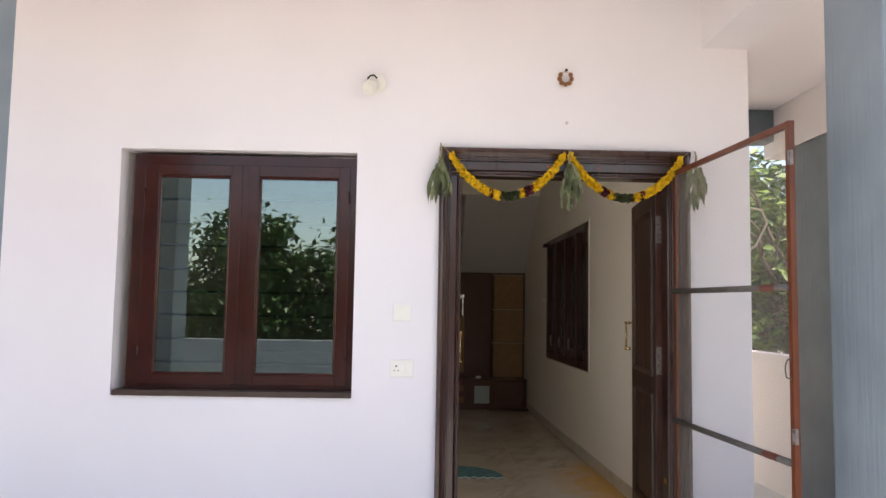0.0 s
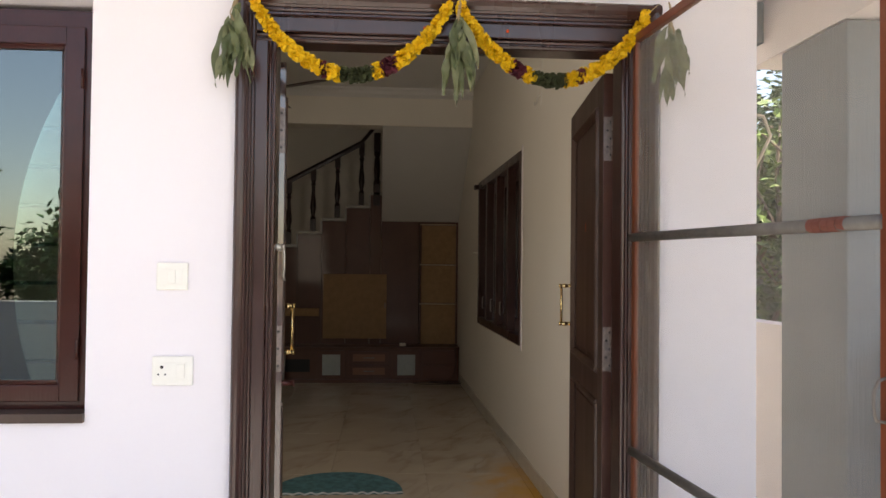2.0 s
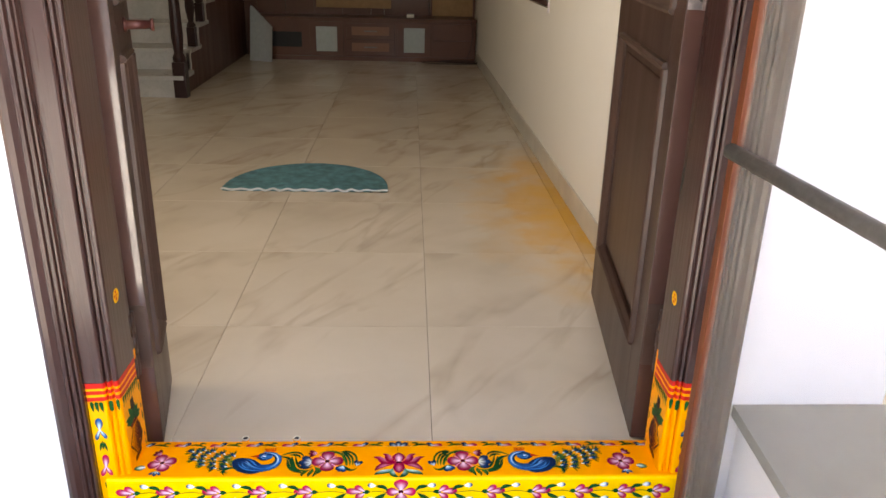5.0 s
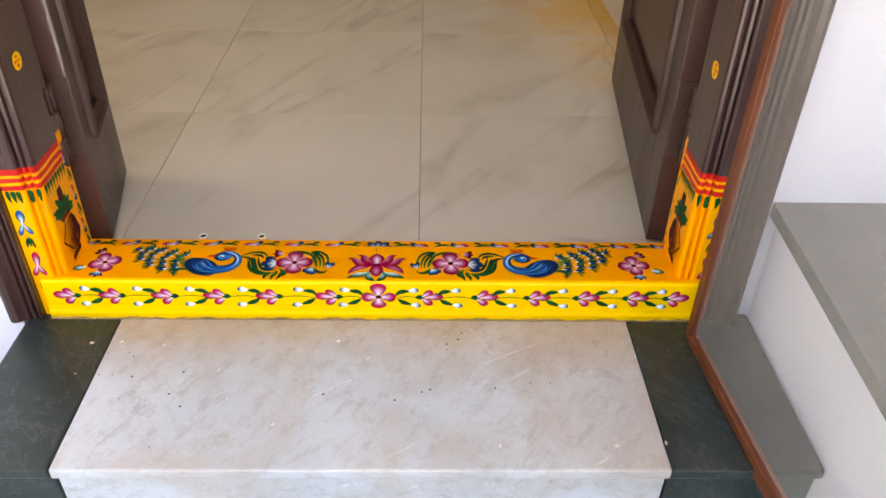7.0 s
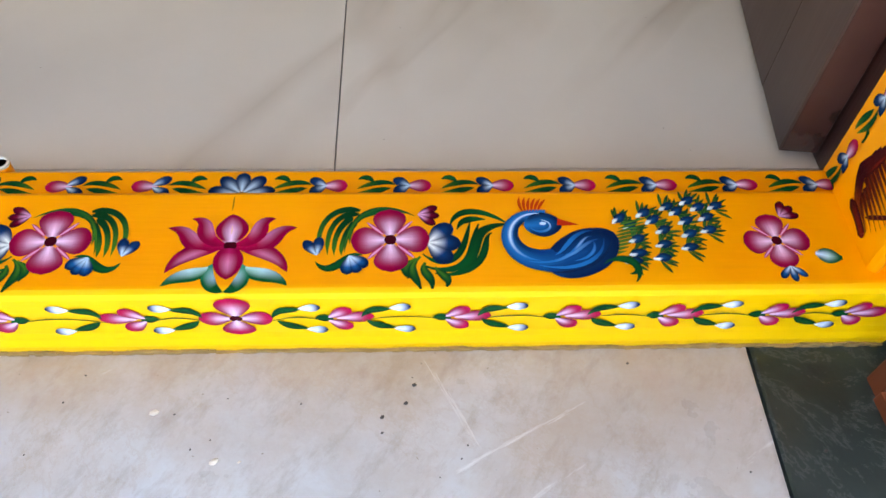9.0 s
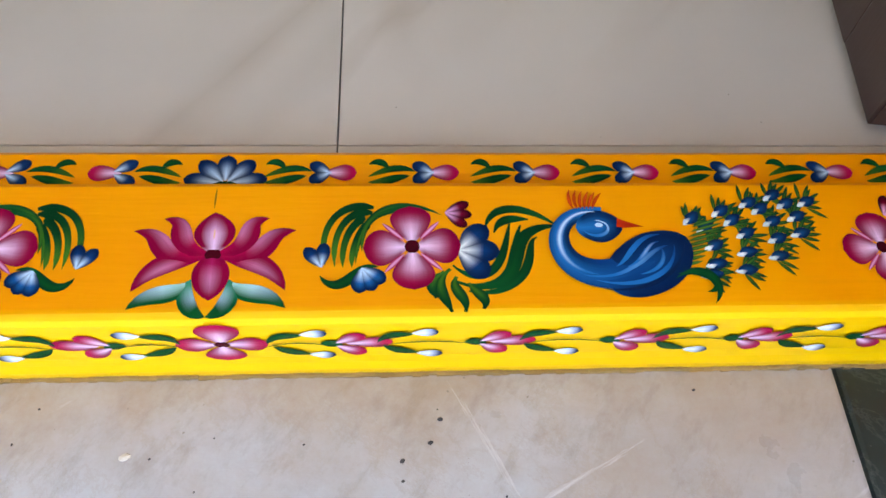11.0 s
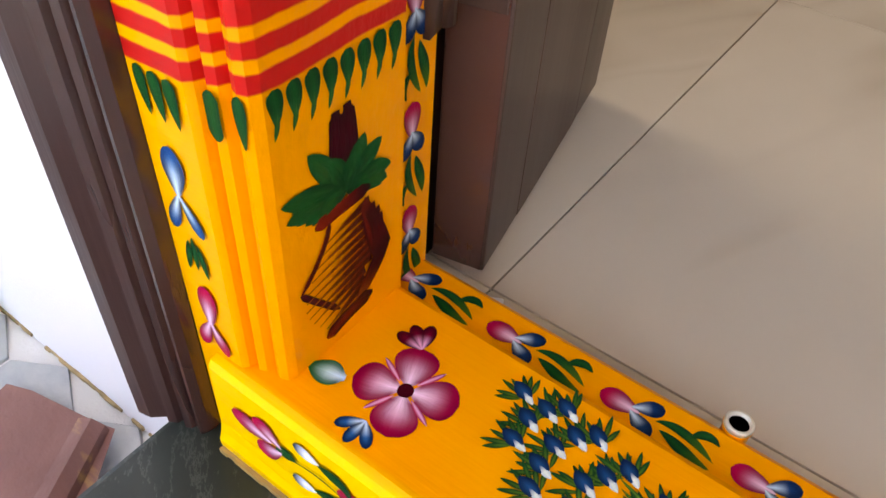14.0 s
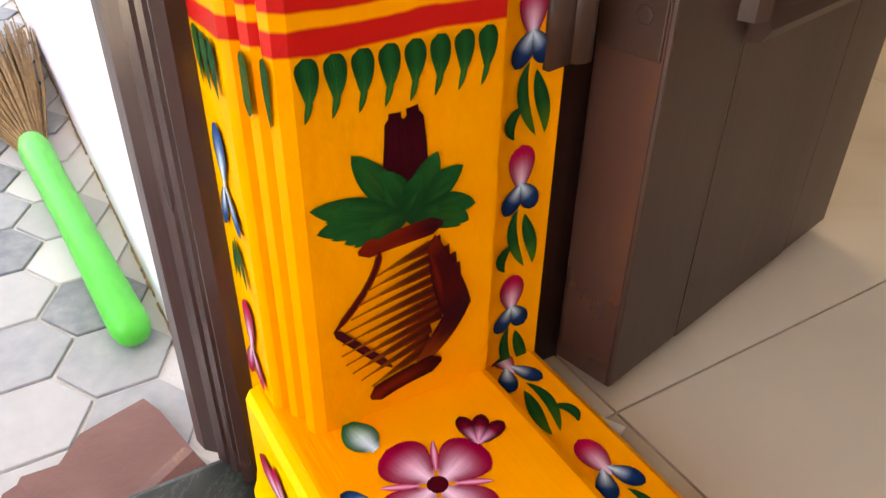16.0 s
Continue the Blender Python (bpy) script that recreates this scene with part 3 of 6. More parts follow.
class Brush:
    """Strokes on one face: 'place' turns (u, v, lift) into a point."""

    def __init__(self, place):
        self.bm, self.place = bmesh.new(), place
        self.tone = self.bm.loops.layers.float_color.new("tone")
        self.run = self.bm.loops.layers.float_color.new("run")
        self.rim = self.bm.loops.layers.float_color.new("rim")
        self.layer = 0
        self.rnd = random.Random(4)

    def stroke(self, path, width, edge, mid, tip=None, root=None, shape="leaf", n=16, blunt=0.0, lean=0.0, fade=1.7, hard=(1.2, 1.35)):
        """A stroke along a Bezier path: edge and middle colours, blending to root at its start and tip at its end.
        lean moves the light middle towards one side."""
        self.layer += 1
        base = 0.0005 + 0.000007 * self.layer
        rows = []
        wob, ph = self.rnd.uniform(0.01, 0.035), self.rnd.uniform(0, 6.28)
        for i in range(n + 1):
            t = i / n
            p = bez(path, t)
            d = bez(path, min(1, t + 0.02)) - bez(path, max(0, t - 0.02))
            d = d.normalized() if d.length else Vector((1, 0))
            s = Vector((-d.y, d.x))
            if callable(shape):
                w = shape(t)
            elif shape == "leaf":
                w = math.sin(math.pi * t) ** 0.75
            elif shape == "petal":
                w = (max(0.0, math.sin(math.pi * t ** 1.5))) ** 0.55
            elif shape == "drop":
                w = (max(0.0, math.sin(math.pi * t ** 0.6))) ** 0.7
            elif shape == "brush":
                w = min(1.0, 5 * t + 0.35) * (1 - 0.55 * t) * min(1.0, 7 * (1 - t) + 0.12)
            elif shape == "wedge":
                w = 1 - t
            else:
                w = min(1.0, 6 * t + 0.25, 6 * (1 - t) + 0.25)
            w = max(w, blunt) * width / 2 * (1 + wob * math.sin(7 * t + ph))
            row = []
            for j in range(7):
                k = j / 3 - 1
                inner = mid if root is None else lerp(root, mid, t * fade - 0.25 * fade)
                rim_ = edge if root is None else lerp(root, edge, t * 4 + 0.25)
                c = lerp(inner, rim_, min(1.0, (abs(k - lean) / (1 + abs(lean))) ** hard[0] * hard[1]))
                if tip is not None:
                    c = lerp(c, tip, (t - 0.5) * 2.5)
                q = p + s * (w * k)
                row.append((self.bm.verts.new(self.place(q.x, q.y, base + 0.00004 * (1 - k * k))), c, (t, k, (self.layer * 0.37) % 1.0), tip if tip is not None and t > 0.8 else edge))
            rows.append(row)
        for a, b in zip(rows, rows[1:]):
            for j in range(6):
                f = self.bm.faces.new((a[j][0], a[j + 1][0], b[j + 1][0], b[j][0]))
                for lp, (_, c, g, r) in zip(f.loops, (a[j], a[j + 1], b[j + 1], b[j])):
                    lp[self.tone], lp[self.run], lp[self.rim] = (*c, 1), (*g, 1), (*r, 1)

    def petal(self, c, ang, ln, wd, edge=PINK, mid=WHT, root=None, tip=None, shape="petal", off=0.0, fade=1.7):
        a = radians(ang)
        d = Vector((math.cos(a), math.sin(a)))
        p = Vector(c) + d * off
        self.stroke((p, p + d * ln * 0.5, p + d * ln), wd, edge, mid, tip, root, shape, fade=fade)

    def dot(self, c, r, col=WINE):
        self.stroke(((c[0] - r, c[1]), c, (c[0] + r, c[1])), 2 * r, col, col, n=10, shape=lambda t: math.sqrt(max(0.0, 1 - (2 * t - 1) ** 2)))

    def done(self, name, parent, label=""):
        me = bpy.data.meshes.new(name)
        self.bm.to_mesh(me)
        self.bm.free()
        for f in me.polygons:
            f.use_smooth = True
        me.materials.append(PAINT)
        ob = new(name, me)
        ob.parent = parent
        return tagged(ob, label)


def on_top(u, v, h):
    return (u, v, SILL_Z + h)


def on_front(u, v, h):
    return (u, -0.0217 - h, v)


def on_rebate(u, v, h):
    return (u, v, 0.0465 + h)


def flower(b, c, r, wine=True, turn=20):
    for k in range(4):
        a = turn + 90 * k
        b.petal(c, a, r, r * 0.92, DPINK, ROSE, WHT, DPINK, off=r * 0.08)
    for k in range(4):
        b.petal(c, turn + 45 + 90 * k, r * 0.66, r * 0.13, PINK, BLUSH, shape="leaf", off=r * 0.24)
    if wine:
        b.dot(c, r * 0.17)


def bud(b, c, ang, s, cols=(NAVY, LBLUE, PALE), spread=38, n=3, fat=0.60):
    e, m, w = cols
    for k in range(n):
        b.petal(c, ang + spread * (k - (n - 1) / 2), s, s * fat, e, m, w, e, fade=2.9)


def lotus():
    b = Brush(on_top)
    c = (0.0, 0.029)
    teal = (0.03, 0.24, 0.12)
    for s in (-1, 1):
        b.stroke(((s * 0.012, 0.009), (s * 0.020, -0.006), (s * 0.036, 0.004), (s * 0.051, -0.012)), 0.0135, GREEN, PALE, GREEN, MINT, lean=s * 0.9)
        b.stroke(((0, -0.018), (s * 0.013, -0.015), (s * 0.018, -0.002), (s * 0.012, 0.010)), 0.0120, GREEN, PALE, teal, GREEN, lean=s * 0.8)
        b.stroke(((s * 0.004, 0.028), (s * 0.020, 0.026), (s * 0.040, 0.024), (s * 0.050, 0.001)), 0.0150, DPINK, BLUSH, DPINK, PINK, lean=-s * 0.3, hard=(0.8, 1.5))
        b.stroke((c, (s * 0.030, 0.018), (s * 0.038, 0.036), (s * 0.034, 0.047), (s * 0.055, 0.048)), 0.0150, DPINK, BLUSH, DPINK, PINK, lean=s * 0.75, hard=(0.8, 1.5))
        b.stroke((c, (s * 0.020, 0.030), (s * 0.030, 0.042), (s * 0.015, 0.056), (s * 0.036, 0.058)), 0.0150, DPINK, BLUSH, DPINK, PINK, lean=s * 0.75, hard=(0.8, 1.5))
    b.stroke(((0, 0.029), (0, 0.046), (-0.002, 0.063)), 0.0275, DPINK, BLUSH, DPINK, WHT, hard=(0.9, 1.5))
    b.stroke(((-0.0008, 0.041), (-0.0004, 0.045), (-0.001, 0.050)), 0.0030, (0.75, 0.30, 0.20), (0.85, 0.55, 0.30), n=8)
    b.stroke(((0, 0.031), (0, 0.012), (0.001, -0.006)), 0.0255, DPINK, BLUSH, DPINK, ROSE, hard=(0.9, 1.5))
    b.dot((0, 0.0285), 0.0056)
    b.stroke(((-0.003, 0.066), (-0.0033, 0.075), (-0.003, 0.084)), 0.0013, (0.36, 0.17, 0.01), (0.28, 0.12, 0.01), n=8)
    b.done("lotus_motif", sill, "pink and white painted lotus")


def spray(s):
    """A pink flower in a wreath of green brush strokes; s mirrors it."""
    b = Brush(on_top)
    X = lambda u, v: (u if s > 0 else -u - 0.0150, v)
    A = lambda a: a if s > 0 else 180 - a
    fan = (((0.108, 0.0665), (0.086, 0.073), (0.068, 0.054), (0.0755, 0.020)), ((0.107, 0.062), (0.092, 0.066), (0.078, 0.050), (0.0820, 0.0185)),
           ((0.102, 0.058), (0.094, 0.055), (0.085, 0.040), (0.0875, 0.018)), ((0.105, 0.055), (0.099, 0.046), (0.092, 0.034), (0.0935, 0.018)))
    for p in fan:
        b.stroke(tuple(X(*q) for q in p), 0.0072, DGREEN, GREEN, (0.05, 0.16, 0.012), DGREEN, "brush")
    for p, w in ((((0.096, 0.020), (0.096, 0.060), (0.120, 0.081), (0.156, 0.060)), 0.0056), (((0.100, 0.030), (0.099, 0.060), (0.112, 0.066), (0.137, 0.0635)), 0.0054)):
        b.stroke(tuple(X(*q) for q in p), w, DGREEN, GREEN, GREEN, (0.05, 0.16, 0.012))
    b.stroke((X(0.072, 0.012), X(0.080, -0.002), X(0.095, 0.003), X(0.096, 0.023), X(0.112, 0.018)), 0.0080, DGREEN, GREEN, GREEN, GREEN)
    arms = (((0.186, 0.049), (0.190, 0.068), (0.212, 0.072), (0.238, 0.050)), ((0.192, 0.045), (0.196, 0.058), (0.206, 0.057), (0.217, 0.056)), ((0.204, 0.055), (0.198, 0.030), (0.196, 0.008), (0.176, 0.003), (0.162, 0.019)),
            ((0.211, 0.051), (0.204, 0.034), (0.208, 0.014), (0.186, 0.000)), ((0.222, 0.041), (0.210, 0.038), (0.226, 0.010), (0.196, -0.008), (0.172, -0.001)))
    for p in arms:
        b.stroke(tuple(X(*q) for q in p), 0.0066, DGREEN, GREEN, GREEN, DGREEN, n=20, blunt=0.2)
    b.stroke((X(0.240, 0.0505), X(0.214, 0.052), X(0.192, 0.036), X(0.222, 0.018), X(0.196, -0.008), X(0.164, 0.006)), 0.0104, DGREEN, GREEN, GREEN, DGREEN, n=24, blunt=0.2)
    for p in (((0.160, 0.016), (0.146, 0.004), (0.156, -0.004), (0.160, -0.0165)), ((0.164, 0.010), (0.158, 0.000), (0.172, -0.004), (0.169, -0.0165)), ((0.172, 0.005), (0.177, -0.003), (0.186, -0.006), (0.181, -0.0145)), ((0.156, 0.014), (0.144, 0.006), (0.147, 0.002), (0.150, -0.006))):
        b.stroke(tuple(X(*q) for q in p), 0.0080, DGREEN, GREEN, DGREEN, (0.05, 0.16, 0.012), blunt=0.3)
    bud(b, X(0.166, 0.031), A(-2), 0.029, (NAVY, BLUE, (0.85, 0.86, 0.80)), 45 if s > 0 else -45, fat=0.60)
    bud(b, X(0.100, 0.0175), A(-64), 0.0195, (NAVY, LBLUE, PALE), 30)
    bud(b, X(0.073, 0.018), A(106), 0.0195, (NAVY, BLUE, PALE), 40, 2, 0.5)
    bud(b, X(0.158, 0.062), A(-6), 0.0195, (WINE, DPINK, BLUSH), 32, fat=0.42)
    flower(b, X(0.1345, 0.034), 0.0312, True, 2)
    b.done("flower_spray_motif", sill, "pink flower among green brush strokes")


def peacock(s):
    b = Brush(on_top)
    X = lambda u, v: (u if s > 0 else -u - 0.0150, v)
    A = lambda a: a if s > 0 else 180 - a
    rnd = random.Random(5 if s > 0 else 9)
    # feather eyes, spread away from the rump
    eyes = ((0.424, 0.069), (0.408, 0.067), (0.400, 0.074), (0.413, 0.056), (0.394, 0.052), (0.388, 0.062), (0.380, 0.068), (0.412, 0.043), (0.394, 0.038), (0.372, 0.042), (0.365, 0.052),
            (0.358, 0.060), (0.391, 0.025), (0.369, 0.028), (0.347, 0.032), (0.344, 0.045), (0.336, 0.053), (0.365, 0.015), (0.345, 0.019), (0.340, 0.011))
    spots = [(u, v, math.degrees(math.atan2(v - 0.012, u - 0.312)) * 0.8 + 4 + rnd.uniform(-6, 6)) for u, v in eyes]
    for px, py, a in spots:
        for j in range(7):
            q = X(px - 0.004 + rnd.uniform(-0.001, 0.001), py - 0.002)
            b.petal(q, A(a + (j - 3) * 19 + rnd.uniform(-6, 6)), rnd.uniform(0.012, 0.0180), 0.0030, DGREEN, GREEN, (0.10, 0.20, 0.015), shape="leaf", off=0.0035)
    for px, py, a in spots:
        b.petal(X(px - 0.006, py - 0.0025), A(a), 0.0150, 0.0088, NAVY, (0.006, 0.07, 0.20), None, NAVY, "leaf")
        b.petal(X(px - 0.008, py - 0.0035), A(a), 0.0100, 0.0046, (0.62, 0.70, 0.70), (0.90, 0.90, 0.80), None, BLUE, "leaf")
    for k in range(9):
        b.stroke((X(0.318 + 0.002 * k, 0.016 + 0.004 * k), X(0.328 + 0.002 * k, 0.018 + 0.0042 * k), X(0.336 + 0.003 * k, 0.020 + 0.0045 * k)), 0.0026, GREEN, (0.12, 0.24, 0.02))
    b.stroke((X(0.314, 0.006), X(0.326, 0.017), X(0.346, 0.015), X(0.349, -0.004), X(0.334, -0.004)), 0.0068, DGREEN, GREEN, n=18)
    b.stroke((X(0.316, 0.010), X(0.336, 0.015), X(0.352, 0.004), X(0.338, -0.013)), 0.0060, DGREEN, GREEN, n=18)
    egg = lambda t: math.sin(math.pi * min(1.0, max(0.0, t))) ** 0.5
    swell = lambda t: min(1.0, 0.38 + 0.62 * t ** 1.3) * min(1.0, 5 * (1 - t) + 0.1)
    b.stroke((X(0.266, 0.003), X(0.298, 0.014), X(0.328, 0.040)), 0.046, NAVY, BLUE, NAVY, BLUE, egg, 36)
    b.stroke((X(0.270, 0.0600), X(0.236, 0.066), X(0.223, 0.036), X(0.236, 0.003), X(0.266, 0.003), X(0.302, 0.020)), 0.0270, NAVY, LBLUE, BLUE, LBLUE, swell, 36, lean=-0.25 * s)
    curls = ((((0.250, 0.010), (0.286, 0.002), (0.296, 0.030), (0.314, 0.033)), 0.0068, (0.20, 0.46, 0.72)), (((0.258, 0.006), (0.290, -0.004), (0.318, 0.012), (0.318, 0.034)), 0.0044, LBLUE), (((0.274, 0.016), (0.286, 0.022), (0.290, 0.042), (0.310, 0.042)), 0.0040, LBLUE),
             (((0.282, 0.016), (0.296, 0.020), (0.298, 0.036), (0.308, 0.036)), 0.0030, PALE), (((0.290, 0.010), (0.306, 0.012), (0.312, 0.024), (0.308, 0.032)), 0.0030, (0.10, 0.32, 0.60)))
    for p, w, col in curls:
        b.stroke(tuple(X(*q) for q in p), w, LBLUE, col, BLUE, LBLUE, n=20)
    b.stroke((X(0.262, -0.0005), X(0.292, -0.007), X(0.322, 0.010), X(0.326, 0.036)), 0.0030, NAVY, NAVY, n=18)
    b.stroke((X(0.266, 0.0615), X(0.238, 0.063), X(0.230, 0.038), X(0.234, 0.014), X(0.262, 0.010)), 0.0050, LBLUE, PALE, LBLUE, PALE, n=20)
    b.stroke((X(0.250, 0.048), X(0.267, 0.049), X(0.284, 0.050)), 0.0260, NAVY, LBLUE, NAVY, LBLUE, egg, 24)
    b.stroke((X(0.255, 0.046), X(0.262, 0.036), X(0.280, 0.042), X(0.276, 0.054), X(0.264, 0.054)), 0.0042, LBLUE, (0.25, 0.52, 0.78), PALE, LBLUE, n=18)
    b.dot(X(0.267, 0.050), 0.0030, PALE)
    b.stroke((X(0.280, 0.0515), X(0.288, 0.0500), X(0.299, 0.0485)), 0.0090, RED, (0.45, 0.02, 0.004), shape="wedge", n=8)
    for k in range(6):
        b.stroke((X(0.2505 + 0.0027 * k, 0.0640), X(0.2465 + 0.0040 * k, 0.072), X(0.2490 + 0.0046 * k, 0.0805 - 0.0006 * k)), 0.0026, RED, (0.65, 0.08, 0.005), blunt=0.3)
    b.done("peacock_motif", sill, "blue painted peacock with a fanned tail")


def end_flower(s):
    b = Brush(on_top)
    c = (0.470 if s > 0 else -0.489, 0.031)
    flower(b, c, 0.0275, True, 20 if s < 0 else 4)
    bud(b, (c[0] + s * 0.004, 0.004), 270 + s * 4, 0.0165, (NAVY, LBLUE, PALE), 44, fat=0.42)
    bud(b, (c[0] + s * 0.010, 0.058), 90 - s * 52, 0.0185, (WINE, DPINK, BLUSH), 34, fat=0.46)
    b.stroke(((c[0] + s * 0.030, 0.017), (c[0] + s * 0.039, 0.014), (c[0] + s * 0.052, 0.012)), 0.0165, GREEN, MINT, GREEN, PALE, blunt=0.25)
    b.done("flower_motif", sill, "pink four-petalled painted flower")


def front_vine():
    """Pink flowers, leaf pairs and blue-tipped buds along a thin stem, on the sill's front."""
    b = Brush(on_front)
    mz = 0.0265
    c = (0.005, mz + 0.001)
    for a, ln, wd in ((90, 0.029, 0.030), (0, 0.029, 0.021), (270, 0.024, 0.028), (180, 0.029, 0.021)):
        b.petal(c, a, ln, wd, DPINK, ROSE, WHT, PINK, off=0.002)
    b.stroke(((c[0] - 0.006, c[1]), c, (c[0] + 0.006, c[1])), 0.010, WINE, WINE, n=10)
    for s in (-1, 1):
        roots = [0.079, 0.178, 0.272, 0.361, 0.450, 0.523] if s > 0 else [0.066, 0.172, 0.265, 0.357, 0.449, 0.528]
        for i, r in enumerate(roots):
            P = lambda u, v: (s * (r + u), mz + v)
            gap = r - (roots[i - 1] if i else 0.034)
            far = 0.044 if i else 0.038
            if i:
                far = min(0.062, gap - 0.036)
            b.stroke((P(-far - 0.012, -0.005), P(-far * 0.7, 0.006), P(-0.016, 0.004), P(0.0, -0.003)), 0.0017, DGREEN, (0.05, 0.10, 0.012), n=12)
            for v in (1, -1):
                lag = 0.004 if v < 0 else 0.0
                b.stroke((P(-far - 0.006 + lag, 0.002 * v), P(-far + 0.002 + lag, 0.015 * v + 0.004), P(-far + 0.008 + lag, 0.012 * v), P(-far + 0.020 + lag, 0.016 * v)), 0.0092, DGREEN, GREEN, n=12)
                b.stroke((P(-far + 0.017 + lag, 0.016 * v), P(-far + 0.026 + lag, 0.017 * v), P(-far + 0.036 + lag, 0.018 * v)), 0.0108, (0.55, 0.66, 0.84), (0.90, 0.90, 0.92), NAVY, (0.92, 0.86, 0.78), "petal", 14)
            b.stroke((P(-0.008, 0.001), P(0.0, 0.003), P(0.008, -0.002)), 0.0105, DGREEN, GREEN, n=8)
            b.petal(P(0.010, 0.001), A_of(s, 5), 0.032, 0.0165, DPINK, ROSE, WHT, PINK)
            b.petal(P(0.003, 0.002), A_of(s, 34), 0.024, 0.0145, DPINK, ROSE, WHT, PINK)
            b.petal(P(0.003, -0.002), A_of(s, -34), 0.024, 0.0145, DPINK, ROSE, WHT, PINK)
    b.done("vine_motif", sill, "painted vine of pink flowers and blue buds")


def A_of(s, a):
    return a if s > 0 else 180 - a


def sprig(b, x, y, s, size=1.0, ax=(1, 0)):
    """A pink and blue bud with a swept pair of green leaves behind it, running along ax."""
    u, v = Vector(ax), Vector((-ax[1], ax[0]))
    P = lambda a, c: Vector((x, y)) + u * (s * a * size) + v * (c * size)
    ang = math.degrees(math.atan2(u.y * s, u.x * s))
    b.stroke((P(-0.010, 0.001), P(-0.020, 0.007), P(-0.032, 0.004), P(-0.046, -0.004)), 0.0062 * size, DGREEN, GREEN, (0.05, 0.14, 0.012), GREEN, n=14)
    b.stroke((P(-0.014, -0.003), P(-0.024, -0.004), P(-0.034, -0.010), P(-0.046, -0.009)), 0.0074 * size, DGREEN, GREEN, (0.05, 0.14, 0.012), GREEN, n=14)
    b.stroke((P(-0.030, 0.003), P(-0.034, 0.011), P(-0.039, 0.012), P(-0.045, 0.008)), 0.0062 * size, DGREEN, GREEN, n=12, blunt=0.15)
    b.petal(P(-0.001, 0), ang, 0.0250 * size, 0.0150 * size, DPINK, ROSE, WHT, PINK)
    for k in (-1, 1):
        b.petal(P(0.005, 0.001 * k), ang + 180 + k * 30, 0.0195 * size, 0.0108 * size, NAVY, BLUE, PALE, NAVY, fade=2.6)


def rebate_vine():
    b = Brush(on_rebate)
    for k, (a, ln) in enumerate(((8, 0.029), (172, 0.029), (46, 0.027), (134, 0.027), (90, 0.024))):
        b.petal((-0.002, 0.0985), a, ln, 0.0140, NAVY, BLUE, PALE, NAVY, off=0.002)
    b.stroke(((-0.012, 0.0975), (-0.002, 0.1000), (0.008, 0.0975)), 0.004, DGREEN, DGREEN, n=8)
    for s in (-1, 1):
        for i in range(7):
            sprig(b, s * (0.071 + 0.0770 * i) - (0.008 if s < 0 else 0.0), 0.108, s, 0.98)
    b.done("bud_row_motif", sill, "row of painted pink and blue buds")


lotus()
front_vine()
rebate_vine()
for s in (-1, 1):
    spray(s)
    peacock(s)
    end_flower(s)


